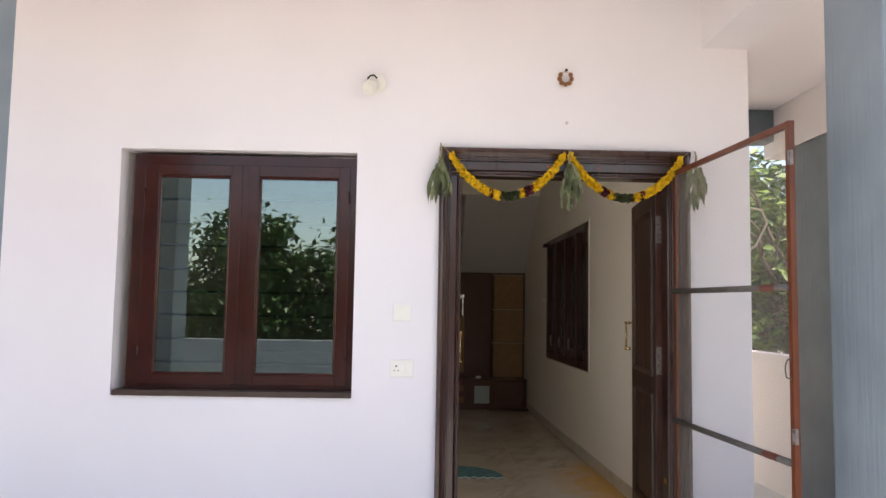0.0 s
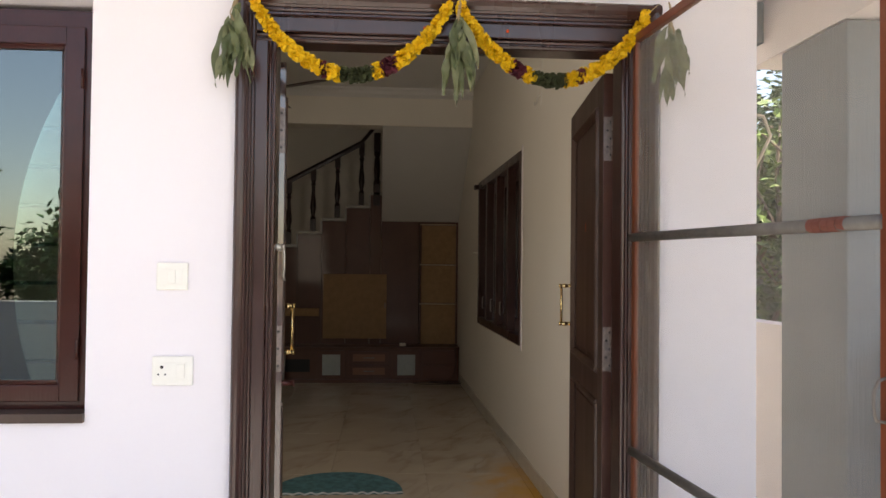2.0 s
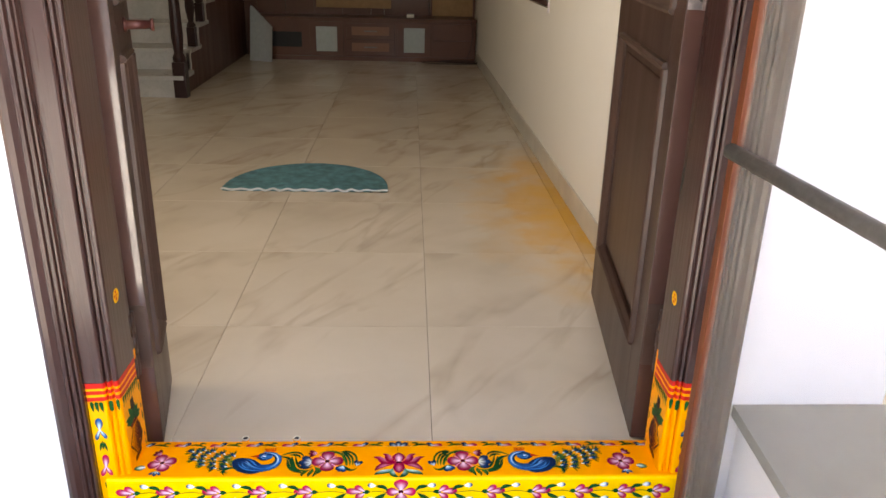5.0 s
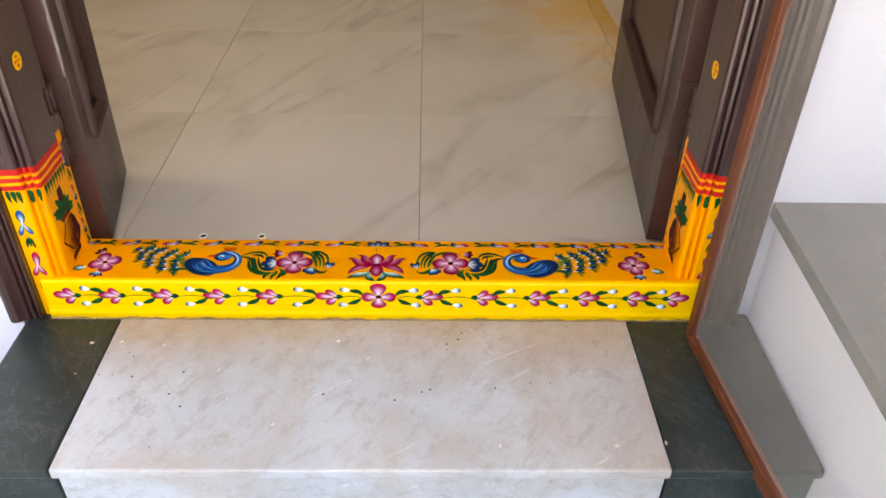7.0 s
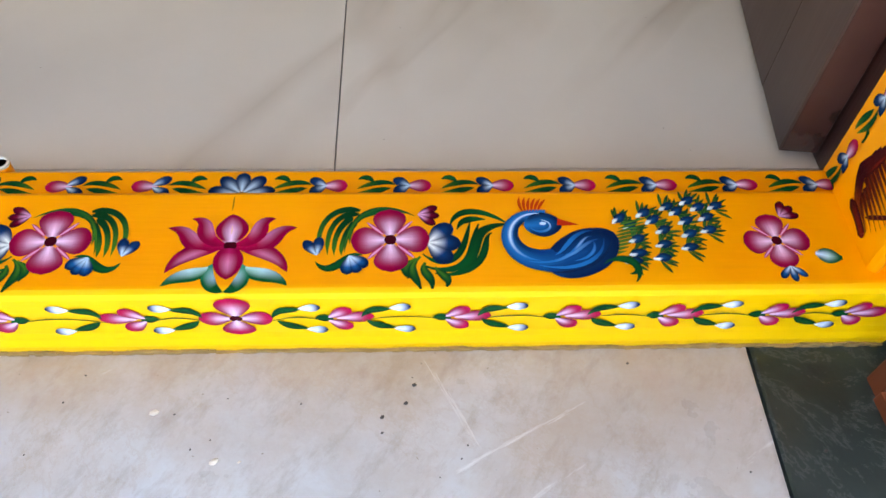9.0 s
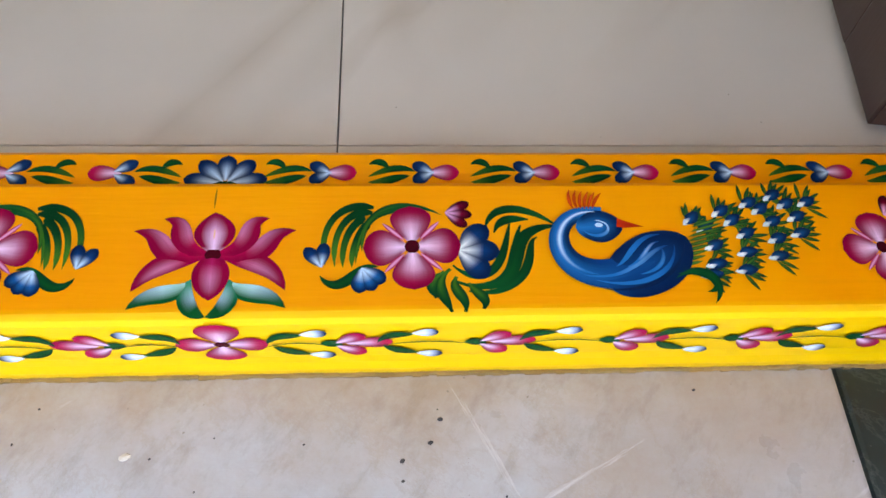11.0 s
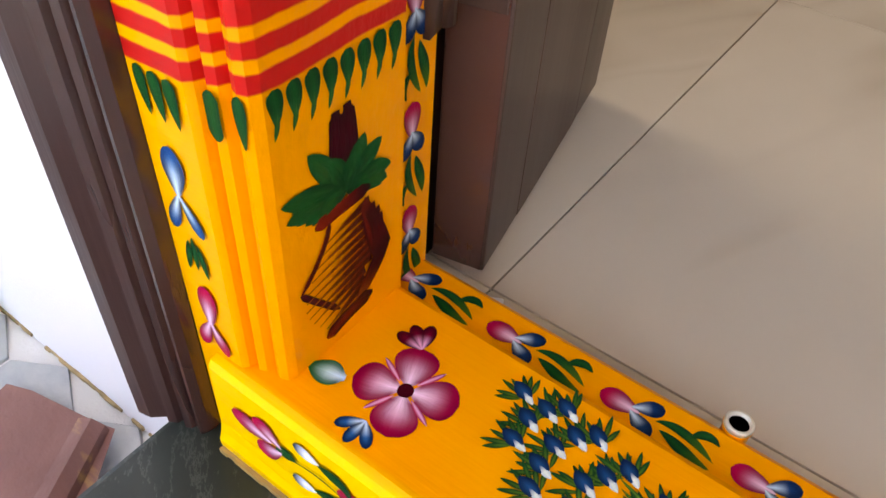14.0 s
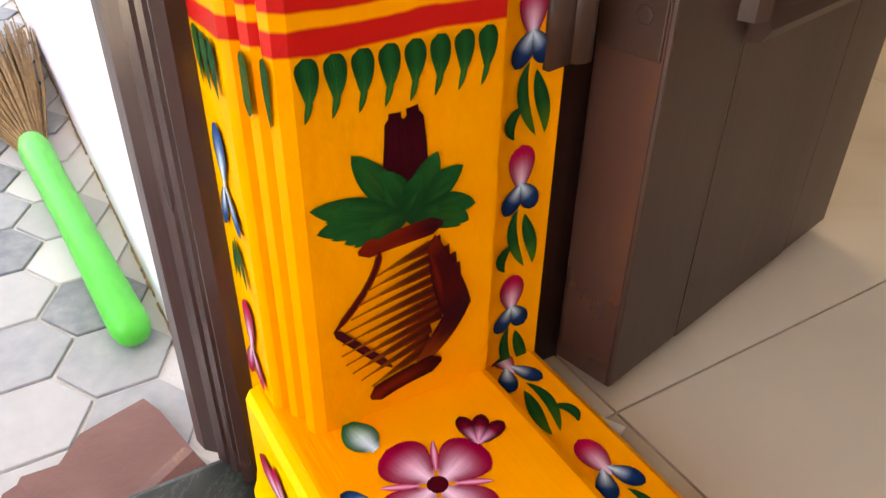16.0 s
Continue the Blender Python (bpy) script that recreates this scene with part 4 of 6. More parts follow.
def foot_motifs(s, parent):
    """Pot with leaves on the reveal, leaf row under the bands, buds up the rebate and the outer band."""
    b = Brush(lambda u, v, h: (s * (0.5393 - h), u, v))
    for k in range(8):
        y = 0.0075 + k * 0.0104
        b.stroke(((y - 0.0008, 0.2370), (y + 0.0018, 0.229), (y - 0.0002, 0.2195)), 0.0088, DGREEN, GREEN, (0.01, 0.10, 0.02), shape="drop", n=14)
        b.stroke(((y + 0.0008, 0.226), (y + 0.0008, 0.220), (y - 0.0020, 0.2135)), 0.0028, GREEN, (0.03, 0.14, 0.02), n=10)
    husk = (0.030, 0.0008, 0.004)
    for p in (((0.0385, 0.176), (0.0400, 0.194), (0.0405, 0.2105)), ((0.0455, 0.174), (0.0450, 0.192), (0.0445, 0.2075)), ((0.0515, 0.173), (0.0500, 0.192), (0.0478, 0.2115))):
        b.stroke(p, 0.0088, husk, (0.075, 0.002, 0.010), husk, husk, "bar", blunt=0.6)
    tips = ((0.004, 0.1790), (0.006, 0.1680), (0.017, 0.1600), (0.022, 0.1975), (0.034, 0.1880), (0.013, 0.1740), (0.059, 0.1900), (0.071, 0.1810), (0.078, 0.1610), (0.075, 0.1535), (0.062, 0.1570), (0.052, 0.1830), (0.028, 0.1600))
    for k, (ty, tz) in enumerate(tips):
        b.stroke(((0.046, 0.1640), (0.046 + (ty - 0.046) * 0.55, 0.166 + (tz - 0.166) * 0.45 + 0.002), (ty, tz)), 0.0128, DGREEN, GREEN if k % 3 else (0.03, 0.11, 0.012), GREEN, DGREEN, "leaf", 14)
        for e in (-1, 1):
            b.stroke(((0.046 + 0.002 * e, 0.1640), (0.046 + (ty - 0.046) * 0.5 + 0.003 * e, 0.166 + (tz - 0.166) * 0.42 + 0.003 * e), (0.046 + (ty - 0.046) * 0.86, 0.166 + (tz - 0.166) * 0.80 + 0.004 * e)), 0.0052, DGREEN, (0.012, 0.10, 0.016), GREEN, DGREEN, "leaf", 12)
    b.stroke(((0.0225, 0.1540), (0.040, 0.1560), (0.062, 0.1565)), 0.0085, RUST, (0.10, 0.004, 0.003), husk, RUST, "bar")
    b.stroke(((0.032, 0.1520), (0.031, 0.138), (0.0095, 0.1180)), 0.0036, RUST, husk, shape="bar")
    b.stroke(((0.0095, 0.1190), (0.018, 0.108), (0.036, 0.0870)), 0.0040, husk, (0.08, 0.003, 0.012), shape="bar")
    for k in range(11):
        f = k / 10
        z = 0.1490 - 0.0560 * f
        right = 0.061 + 0.013 * math.sin(math.pi * min(1.0, f * 1.25)) - 0.006 * f
        left_ = 0.030 - 0.018 * math.sin(math.pi * min(1.0, f * 0.82)) + 0.012 * max(0.0, f - 0.6)
        b.stroke(((right, z - 0.002), ((right + left_) / 2, z - 0.004 - 0.003 * f), (left_, z - 0.009 - 0.004 * f)), 0.0078 - 0.0012 * (k % 2), (0.16, 0.020, 0.003), (0.11, 0.010, 0.003), (0.35, 0.09, 0.006), husk, "wedge", blunt=0.14)
    for k in range(11):
        f = k / 10
        b.stroke(((0.0575 - 0.003 * f, 0.152 - 0.006 * f), (0.0670 - 0.006 * f, 0.127), (0.0775 - 0.014 * f, 0.108 - 0.004 * f)), 0.0062, husk, RUST, husk, RUST, "leaf")
        b.stroke(((0.0775 - 0.012 * f, 0.110), (0.068 - 0.006 * f, 0.097), (0.0565 - 0.009 * f, 0.0830)), 0.0052, husk, RUST, (0.20, 0.03, 0.005), husk, "leaf")
    b.stroke(((0.0245, 0.0730), (0.040, 0.0790), (0.062, 0.0800)), 0.0105, husk, RUST, husk, RUST, "bar")
    b.done("pot_motif", parent, "painted brown pot with green leaves")

    b = Brush(lambda u, v, h: (s * (0.5513 - h), u, v))
    for k in range(3):
        sprig(b, 0.111, 0.080 + 0.0715 * k, 1, 0.98, (-0.04, 0.999))
    b.done("bud_column_motif", parent, "column of painted pink and blue buds")

    b = Brush(lambda u, v, h: (s * (0.5395 + u), -0.0136 - h, v))
    for u, w in ((0.034, 0.0080), (0.043, 0.0080), (0.052, 0.0075)):
        b.stroke(((u, 0.2375), (u + 0.001, 0.228), (u - 0.002, 0.214)), w, DGREEN, GREEN, shape="drop", n=12)
    b.petal((0.045, 0.172), 92, 0.029, 0.0150, NAVY, LBLUE, PALE, BLUE)
    b.petal((0.045, 0.174), 240, 0.024, 0.0085, NAVY, LBLUE, PALE, BLUE)
    b.petal((0.045, 0.174), 292, 0.026, 0.0085, NAVY, LBLUE, PALE, BLUE)
    for k in (-1, 0, 1):
        b.petal((0.043 + 0.003 * k, 0.149 - 0.003 * abs(k)), 270 + k * 10, 0.022, 0.0045, DGREEN, GREEN, shape="leaf")
        b.petal((0.043 + 0.002 * k, 0.057), 270 + k * 14, 0.022, 0.0062, DGREEN, GREEN, shape="leaf")
    b.petal((0.044, 0.084), 94, 0.032, 0.0140, DPINK, ROSE, WHT, PINK)
    b.petal((0.044, 0.088), 246, 0.024, 0.0095, DPINK, ROSE, WHT, PINK)
    b.petal((0.044, 0.088), 294, 0.026, 0.0095, DPINK, ROSE, WHT, PINK)
    b.done("bud_band_motif", parent, "painted buds on the frame's front")
    b = Brush(lambda u, v, h: (s * (0.5395 + u), (-0.0042 if u < 0.0105 else -0.0075) - h, v))
    b.stroke(((0.0055, 0.2375), (0.0062, 0.226), (0.0050, 0.212)), 0.0075, DGREEN, GREEN, shape="drop", n=12)
    b.stroke(((0.0175, 0.2365), (0.0180, 0.226), (0.0172, 0.213)), 0.0085, DGREEN, GREEN, shape="bar", n=12)
    b.done("leaf_motif", parent, "painted green leaves below the bands")

    b = Brush(lambda u, v, h: (s * (0.5398 - h), u, v))
    b.dot((0.043, 0.437), 0.0145, (0.85, 0.42, 0.01))
    for k in range(4):
        b.dot((0.043 + 0.006 * math.cos(k * 1.57), 0.437 + 0.007 * math.sin(k * 1.57)), 0.0034, RED)
    b.dot((0.043, 0.437), 0.002, RED)
    b.done("dot_motif", parent, "yellow painted disc with red dots")


foot_motifs(-1, foot_left)
foot_motifs(1, foot_right)


# ---- door leaves ----
HINGE = plain("paint_smeared_steel", (0.30, 0.24, 0.22), 0.42, 0.6, var=0.5, scale=60)


def panel_bm(x0, x1, z0, z1, th):
    """A raised field with a stepped moulding on both faces."""
    bm = bmesh.new()
    box(bm, x0, x1, -0.006, 0.006, z0, z1)
    box(bm, x0 + 0.035, x1 - 0.035, -0.012, 0.012, z0 + 0.035, z1 - 0.035, 0.005)
    return bm


def bead_bm(x0, x1, z0, z1, y):
    """Bolection moulding round a panel, standing out from the face at y."""
    bm = bmesh.new()
    s = 1 if y > 0 else -1
    prof = [(-0.014, 0.0), (-0.012, 0.008), (-0.005, 0.012), (0.001, 0.008), (0.004, 0.004), (0.014, -0.004), (0.014, -0.012), (-0.014, -0.012)]
    for a, b, u in (((x0, y, z0), (x1, y, z0), (0, 0, 1)), ((x0, y, z1), (x1, y, z1), (0, 0, -1)), ((x0, y, z0), (x0, y, z1), (1, 0, 0)), ((x1, y, z0), (x1, y, z1), (-1, 0, 0))):
        sweep(bm, prof, a, b, u, (0, s, 0))
    return bm


def pull(parent, x, z0, z1, s, label):
    bm = bmesh.new()
    y = s * 0.02
    tube(bm, [(x, y + s * 0.045, z0), (x, y + s * 0.045, z1)], 0.0055, 12)
    for z in (z0, z1):
        lathe(bm, [(0.014, 0), (0.014, 0.004), (0.008, 0.008), (0.007, 0.022), (0.010, 0.026), (0.010, 0.034), (0.006, 0.04), (0.006, 0.045), (0.009, 0.047), (0.009, 0.055)], 14, pose(x, y, z, -90 * s))
    part("handle", bm, BRASS, parent, label, True)


def leaf(name, label, m, width, face, pull_z, pull_x, st):
    d = thing(name, label, "door", m)
    top, h = 1.985, 0.02
    rails = ((0.012, 0.215), (0.845, 0.965), (top - 0.11, top))
    part("hinge_stile", one_box(0, st, -h, h, 0.012, top, 0.002), LEAFWOOD, d)
    part("edge_strip", one_box(-0.0012, -0.0001, -h + 0.002, h - 0.002, 0.014, top - 0.002), EDGEWOOD, d, "glossy brown painted edge")
    part("lock_stile", one_box(width - st, width, -h, h, 0.012, top, 0.002), LEAFWOOD, d)
    for z0, z1 in rails:
        part("rail", one_box(st, width - st, -h, h, z0, z1, 0.0004), LEAFWOOD, d)
    for z0, z1 in ((0.215, 0.845), (0.965, top - 0.11)):
        part("door_panel", panel_bm(st, width - st, z0, z1, h), LEAFWOOD, d)
        for y in (-h, h):
            part("moulding", bead_bm(st, width - st, z0, z1, y), LEAFWOOD, d)
    for z in (0.282, 1.045, 1.76):
        hg = part("hinge", one_box(-0.0025, 0, -0.017, 0.018, z - 0.075, z + 0.075, 0.0008), HINGE if z > 0.5 else LEAFWOOD, d, "steel hinge plate with five screws" if z > 0.5 else "hinge plate painted over brown")
        kb = bmesh.new()
        for k in range(3):
            a = z - 0.074 + k * 0.05
            tube(kb, [(-0.027, -face * 0.010, a), (-0.027, -face * 0.010, a + 0.047)], 0.0075, 12)
            if k % 2:
                box(kb, -0.026, 0.0, -face * 0.010 - 0.003, -face * 0.010 + 0.003, a, a + 0.047)
            else:
                box(kb, -0.048, -0.026, -face * 0.010 - 0.003, -face * 0.010 + 0.003, a, a + 0.047)
        part("knuckle", kb, HINGE if z > 0.5 else LEAFWOOD, hg, smooth=True)
        for k in range(5):
            sb = bmesh.new()
            lathe(sb, [(0.0046, 0), (0.0044, 0.0003), (0.003, 0.0006)], 10, pose(-0.0025, 0.006 * (1 if k % 2 else -1), z + 0.056 - 0.028 * k, 0, -90))
            part("screw", sb, SCREW if z > 0.5 else LEAFWOOD, hg)
    pull(d, pull_x, pull_z[0], pull_z[1], face, "polished brass pull handle")
    return d


left = leaf("door_leaf", "dark brown panelled door leaf with key lock, standing open", pose(-0.551, 0.167, 0, 0, 0, 102.0), 0.275, -1, (1.015, 1.175), 0.165, 0.068)
right = leaf("door_leaf", "dark brown panelled door leaf with orange mark, standing open", pose(0.556, 0.184, 0, 0, 0, 84.0), 0.81, 1, (1.075, 1.24), 0.755, 0.10)
bm = bmesh.new()
lathe(bm, [(0.017, 0), (0.017, 0.003), (0.010, 0.006), (0.009, 0.05), (0.013, 0.052), (0.013, 0.058)], 14, pose(0.185, -0.02, 0.905, 90))
part("lock", bm, plain("dark_red_lacquer", (0.11, 0.030, 0.024), 0.3, 0.4), left, "round dark red lock cylinder", True)
bm = bmesh.new()
lathe(bm, [(0.013, 0), (0.013, 0.004), (0.008, 0.008), (0.007, 0.016), (0.010, 0.018), (0.010, 0.024)], 14, pose(-0.540, 0.066, 1.375, 0, 90))
box(bm, -0.5398, -0.530, 0.070, 0.098, 1.362, 1.386, 0.003)
tube(bm, [(-0.530, 0.096, 1.380), (-0.522, 0.102, 1.370), (-0.521, 0.102, 1.31), (-0.523, 0.102, 1.285), (-0.519, 0.106, 1.268)], 0.0035, 8)
part("catch", bm, plain("bright_steel", (0.62, 0.58, 0.52), 0.3, 0.9), door, "bright steel hook and eye catch", True)
b = Brush(lambda u, v, h: (u, 0.0125 + h, v))
b.stroke(((0.42, 1.50), (0.421, 1.48), (0.42, 1.455)), 0.012, RED, (0.75, 0.25, 0.02), n=8)
b.done("tilak_mark", right, "small orange painted mark")

# ---- screen door ----
SW, ST = 1.105, 2.075
screen = thing("screen_door", "orange-brown framed fly-screen door swung open outwards", "screen door", pose(0.565, -0.058, -0.036, 0, 0, -85.2))
part("hinge_stile", one_box(0, 0.020, -0.007, 0.007, 0, ST, 0.0015), MESHWOOD, screen)
part("free_stile", one_box(SW - 0.026, SW, -0.012, 0.012, 0, ST, 0.0015), MESHWOOD, screen)
part("top_rail", one_box(0.0202, SW - 0.0262, -0.010, 0.010, ST - 0.024, ST, 0.0015), MESHWOOD, screen)
part("bottom_rail", one_box(0.0202, SW - 0.0262, -0.010, 0.010, 0, 0.026, 0.0015), MESHWOOD, screen)
for z, d in ((1.45, 0.0), (0.80, 0.0)):
    bm = bmesh.new()
    tube(bm, [(0.018, -0.014, z), (SW - 0.02, -0.014, z - 0.01)], 0.0135, 12)
    bar = part("cross_bar", bm, IRON, screen, "grey iron pipe brace", True)
    bm = bmesh.new()
    for k in range(5):
        tube(bm, [(SW - 0.21 + k * 0.022, -0.0145, z - 0.008), (SW - 0.19 + k * 0.022, -0.0145, z - 0.0085)], 0.0142 + 0.0006 * (k % 2), 10)
    part("tape", bm, plain("rust_tape", (0.15, 0.045, 0.03), 0.8), bar, "reddish tape wound on the brace")
bm = bmesh.new()
bm.faces.new([bm.verts.new(v) for v in ((0.02, 0.001, 0.02), (SW - 0.022, 0.001, 0.02), (SW - 0.022, 0.001, ST - 0.02), (0.02, 0.001, ST - 0.02))])
part("netting", bm, SCREEN, screen, "grey-brown fly netting")
for z in (0.89, 1.93):
    bm = bmesh.new()
    box(bm, SW - 0.006, SW + 0.016, -0.018, -0.004, z - 0.028, z + 0.028, 0.002)
    box(bm, SW + 0.004, SW + 0.012, -0.024, -0.018, z - 0.014, z + 0.014, 0.002)
    part("catch", bm, STEEL, screen, "steel latch plate")
bm = bmesh.new()
tube(bm, [(SW - 0.012, -0.012, 1.10), (SW - 0.012, -0.03, 1.103), (SW - 0.012, -0.034, 1.115), (SW - 0.012, -0.036, 1.135), (SW - 0.012, -0.034, 1.155), (SW - 0.012, -0.026, 1.17), (SW - 0.012, -0.012, 1.175)], 0.003, 8)
part("handle", bm, IRON, screen, "thin bowed steel handle", True)

# ---- front window ----
win = thing("window_1", "red-brown two-leaf casement window with clear glass", "window", kind="structure")
FX0, FX1, FZ0, FZ1, FY = -2.262, -1.092, 0.872, 2.095, 0.055
bm = bmesh.new()
for b in ((FX0, FX0 + 0.06, FZ0, FZ1), (FX1 - 0.042, FX1, FZ0, FZ1), (FX0 + 0.06, FX1 - 0.042, FZ1 - 0.054, FZ1), (FX0 + 0.06, FX1 - 0.042, FZ0, FZ0 + 0.026)):
    box(bm, b[0], b[1], FY, FY + 0.09, b[2], b[3])
part("window_frame", bm, WINWOOD, win)
mid = (FX0 + FX1) / 2
part("mullion", one_box(mid - 0.022, mid + 0.022, FY - 0.004, FY + 0.09, FZ0 + 0.026, FZ1 - 0.054, 0.003), WINWOOD, win)
for a, c, wl, wr in ((FX0 + 0.058, mid - 0.018, 0.074, 0.056), (mid + 0.018, FX1 - 0.036, 0.050, 0.056)):
    z0, z1, wb, wt = FZ0 + 0.024, FZ1 - 0.052, 0.050, 0.056
    cb_ = bmesh.new()
    for q in ((a, a + wl, z0, z1), (c - wr, c, z0, z1), (a + wl, c - wr, z1 - wt, z1), (a + wl, c - wr, z0, z0 + wb)):
        box(cb_, q[0], q[1], FY - 0.012, FY + 0.03, q[2], q[3], 0.003)
    cas = part("casement", cb_, WINWOOD, win)
    # stepped moulding towards the glass
    x0, x1, y_, za_, zb_ = a + wl, c - wr, FY - 0.006, z0 + wb, z1 - wt
    gb = bmesh.new()
    prof = [(0.0, 0.012), (0.0, -0.004), (0.004, -0.006), (0.007, -0.002), (0.010, 0.001), (0.014, 0.004), (0.014, 0.012)]
    for p0, p1, u in (((x0, y_, za_), (x1, y_, za_), (0, 0, 1)), ((x0, y_, zb_), (x1, y_, zb_), (0, 0, -1)), ((x0, y_, za_), (x0, y_, zb_), (1, 0, 0)), ((x1, y_, za_), (x1, y_, zb_), (-1, 0, 0))):
        sweep(gb, prof, p0, p1, u, (0, 1, 0))
    part("glazing_bead", gb, WINWOOD, cas)
    pane = part("pane", one_box(x0, x1, FY + 0.008, FY + 0.012, za_, zb_), GLASS, cas, "clear reflecting glass")
    pane.visible_shadow = False
    hb_ = bmesh.new()
    for z in (z0 + 0.16, z1 - 0.16):
        tube(hb_, [(a + 0.004 if wl > 0.06 else c - 0.004, FY - 0.015, z - 0.03), (a + 0.004 if wl > 0.06 else c - 0.004, FY - 0.015, z + 0.03)], 0.005, 8)
    part("hinge", hb_, WINWOOD, cas, smooth=True)
part("window_sill", one_box(WX0 + 0.012, WX1 + 0.0, -0.018, 0.15, WZ0, WZ0 + 0.029, 0.004), enamel_wood("weathered_sill", (0.05, 0.03, 0.022), (0.08, 0.05, 0.038), 0.5), win, "weathered brown wooden sill")
bm = bmesh.new()
for k in range(9):
    z = FZ0 + 0.13 + k * 0.125
    tube(bm, [(FX0 + 0.03, 0.19, z), (FX1 - 0.03, 0.19, z)], 0.006, 8)
part("grille", bm, plain("grey_grille_paint", (0.25, 0.27, 0.27), 0.5), win, "horizontal steel bars behind the glass", True)

b = Brush(lambda u, v, h: (u, -0.0155 - h, v))
for x in (-0.09, 0.17):
    b.stroke(((x, 2.062), (x + 0.004, 2.056), (x + 0.002, 2.050)), 0.010, RED, (0.6, 0.12, 0.02), n=6)
b.done("kumkum_mark", bpy.data.objects["head"], "small red dabs on the lintel")


# ---- hall: stairs, panelling, cabinet ----
BY = 6.75
RISE, RUN = 0.1555, 0.28
MARBLE_TREAD = marble("grey_stair_marble", (0.40, 0.39, 0.37), (0.50, 0.49, 0.47), (0.25, 0.23, 0.2), 0.25, 5.0, 0.4)
stair = thing("staircase", "marble-tread staircase with a dark turned wooden balustrade", "staircase", pose(-1.62, 4.35, 0))
LX = -0.95
for i in range(9):
    z, y = RISE * (i + 1), RUN * i
    part("tread", one_box(LX - 0.19, 0.03, y - 0.02, y + RUN, z - 0.03, z, 0.004), MARBLE_TREAD, stair, "pale marble tread")
    part("riser", one_box(LX - 0.19, 0.012, y, y + 0.02, z - RISE, z - 0.03), MARBLE_TREAD, stair)
    part("side_panel", one_box(-0.02, 0.0, y, y + RUN, 0, z - 0.03), CLAD, stair, "brown laminate stair side")
z0 = RISE * 9
part("landing", one_box(LX - 0.19, 0.02, BY - 4.35 + 0.0, 3.34, z0 - 0.04, z0), MARBLE_TREAD, stair)
for i in range(5):
    x, z = 0.15 + RUN * i - 0.02, z0 + RISE * i
    part("tread", one_box(x - RUN, x + 0.0, BY - 4.37, 3.34, z - 0.03, z, 0.004), MARBLE_TREAD, stair, "pale marble tread")
    part("riser", one_box(x - 0.02, x, BY - 4.35, 3.34, z, z + RISE - 0.03), MARBLE_TREAD, stair)
part("tread", one_box(0.15 + RUN * 4 - 0.02, 2.28, BY - 4.37, 3.34, z0 + RISE * 5 - 0.03, z0 + RISE * 5, 0.004), MARBLE_TREAD, stair)


def baluster_bm(h):
    bm = bmesh.new()
    box(bm, -0.02, 0.02, -0.02, 0.02, 0, 0.14, 0.002)
    box(bm, -0.02, 0.02, -0.02, 0.02, h - 0.14, h, 0.002)
    lathe(bm, [(0.018, 0.14), (0.022, 0.155), (0.013, 0.18), (0.016, 0.21), (0.023, 0.28), (0.020, 0.36), (0.014, h * 0.6), (0.013, h - 0.21), (0.021, h - 0.19), (0.013, h - 0.17), (0.018, h - 0.14)], 10)
    return bm


bal = mesh_of(baluster_bm(0.74), "baluster", RAILWOOD)
spots = [(0.0, RUN * i + 0.14, RISE * (i + 1)) for i in range(1, 8)] + [(RUN * i + 0.02, BY - 4.33, z0 + RISE * i) for i in range(5)]
for p in spots:
    ob = new("baluster", bal)
    ob.parent = stair
    ob.matrix_basis = pose(*p) @ Matrix.Diagonal((1.55, 1.55, 1, 1))


def newel(x, y, z, h, w=0.045):
    bm = bmesh.new()
    box(bm, x - w, x + w, y - w, y + w, z, z + 0.25, 0.004)
    box(bm, x - w, x + w, y - w, y + w, z + h - 0.22, z + h, 0.006)
    lathe(bm, [(w * 0.95, z + 0.25), (w * 1.05, z + 0.28), (w * 0.7, z + 0.31), (w * 0.95, z + 0.42), (w * 0.8, z + h - 0.32), (w * 0.65, z + h - 0.28), (w, z + h - 0.25), (w * 0.9, z + h - 0.22)], 12, pose(x, y, 0))
    part("newel", bm, RAILWOOD, stair)


newel(0.0, 0.03, 0.0, 1.02)
newel(-0.02, BY - 4.33, z0 - 0.1, 0.84)
newel(1.32, BY - 4.33, z0 + RISE * 4, 0.86, 0.04)


def rail(a, b):
    bm = bmesh.new()
    a, b = Vector(a), Vector(b)
    side = (b - a).cross(Vector((0, 0, 1))).normalized()
    sweep(bm, [(-0.034, -0.028), (0.034, -0.028), (0.040, 0.0), (0.032, 0.026), (0.014, 0.038), (-0.014, 0.038), (-0.032, 0.026), (-0.040, 0)], a, b, side, (0, 0, 1))
    part("handrail", bm, RAILWOOD, stair)


rail((0, 0.03, 0.97), (0, BY - 4.33, z0 + 0.70))
rail((-0.02, BY - 4.33, z0 + 0.72), (1.15, BY - 4.33, z0 + RISE * 4 + 0.74))
rail((1.13, BY - 4.33, z0 + RISE * 4 + 0.73), (1.33, BY - 4.33, z0 + RISE * 4 + 0.98))
bm = bmesh.new()
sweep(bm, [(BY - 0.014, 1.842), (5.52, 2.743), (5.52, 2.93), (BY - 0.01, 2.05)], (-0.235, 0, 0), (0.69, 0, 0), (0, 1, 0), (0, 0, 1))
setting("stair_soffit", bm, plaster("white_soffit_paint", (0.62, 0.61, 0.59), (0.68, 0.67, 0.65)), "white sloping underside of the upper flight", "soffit")

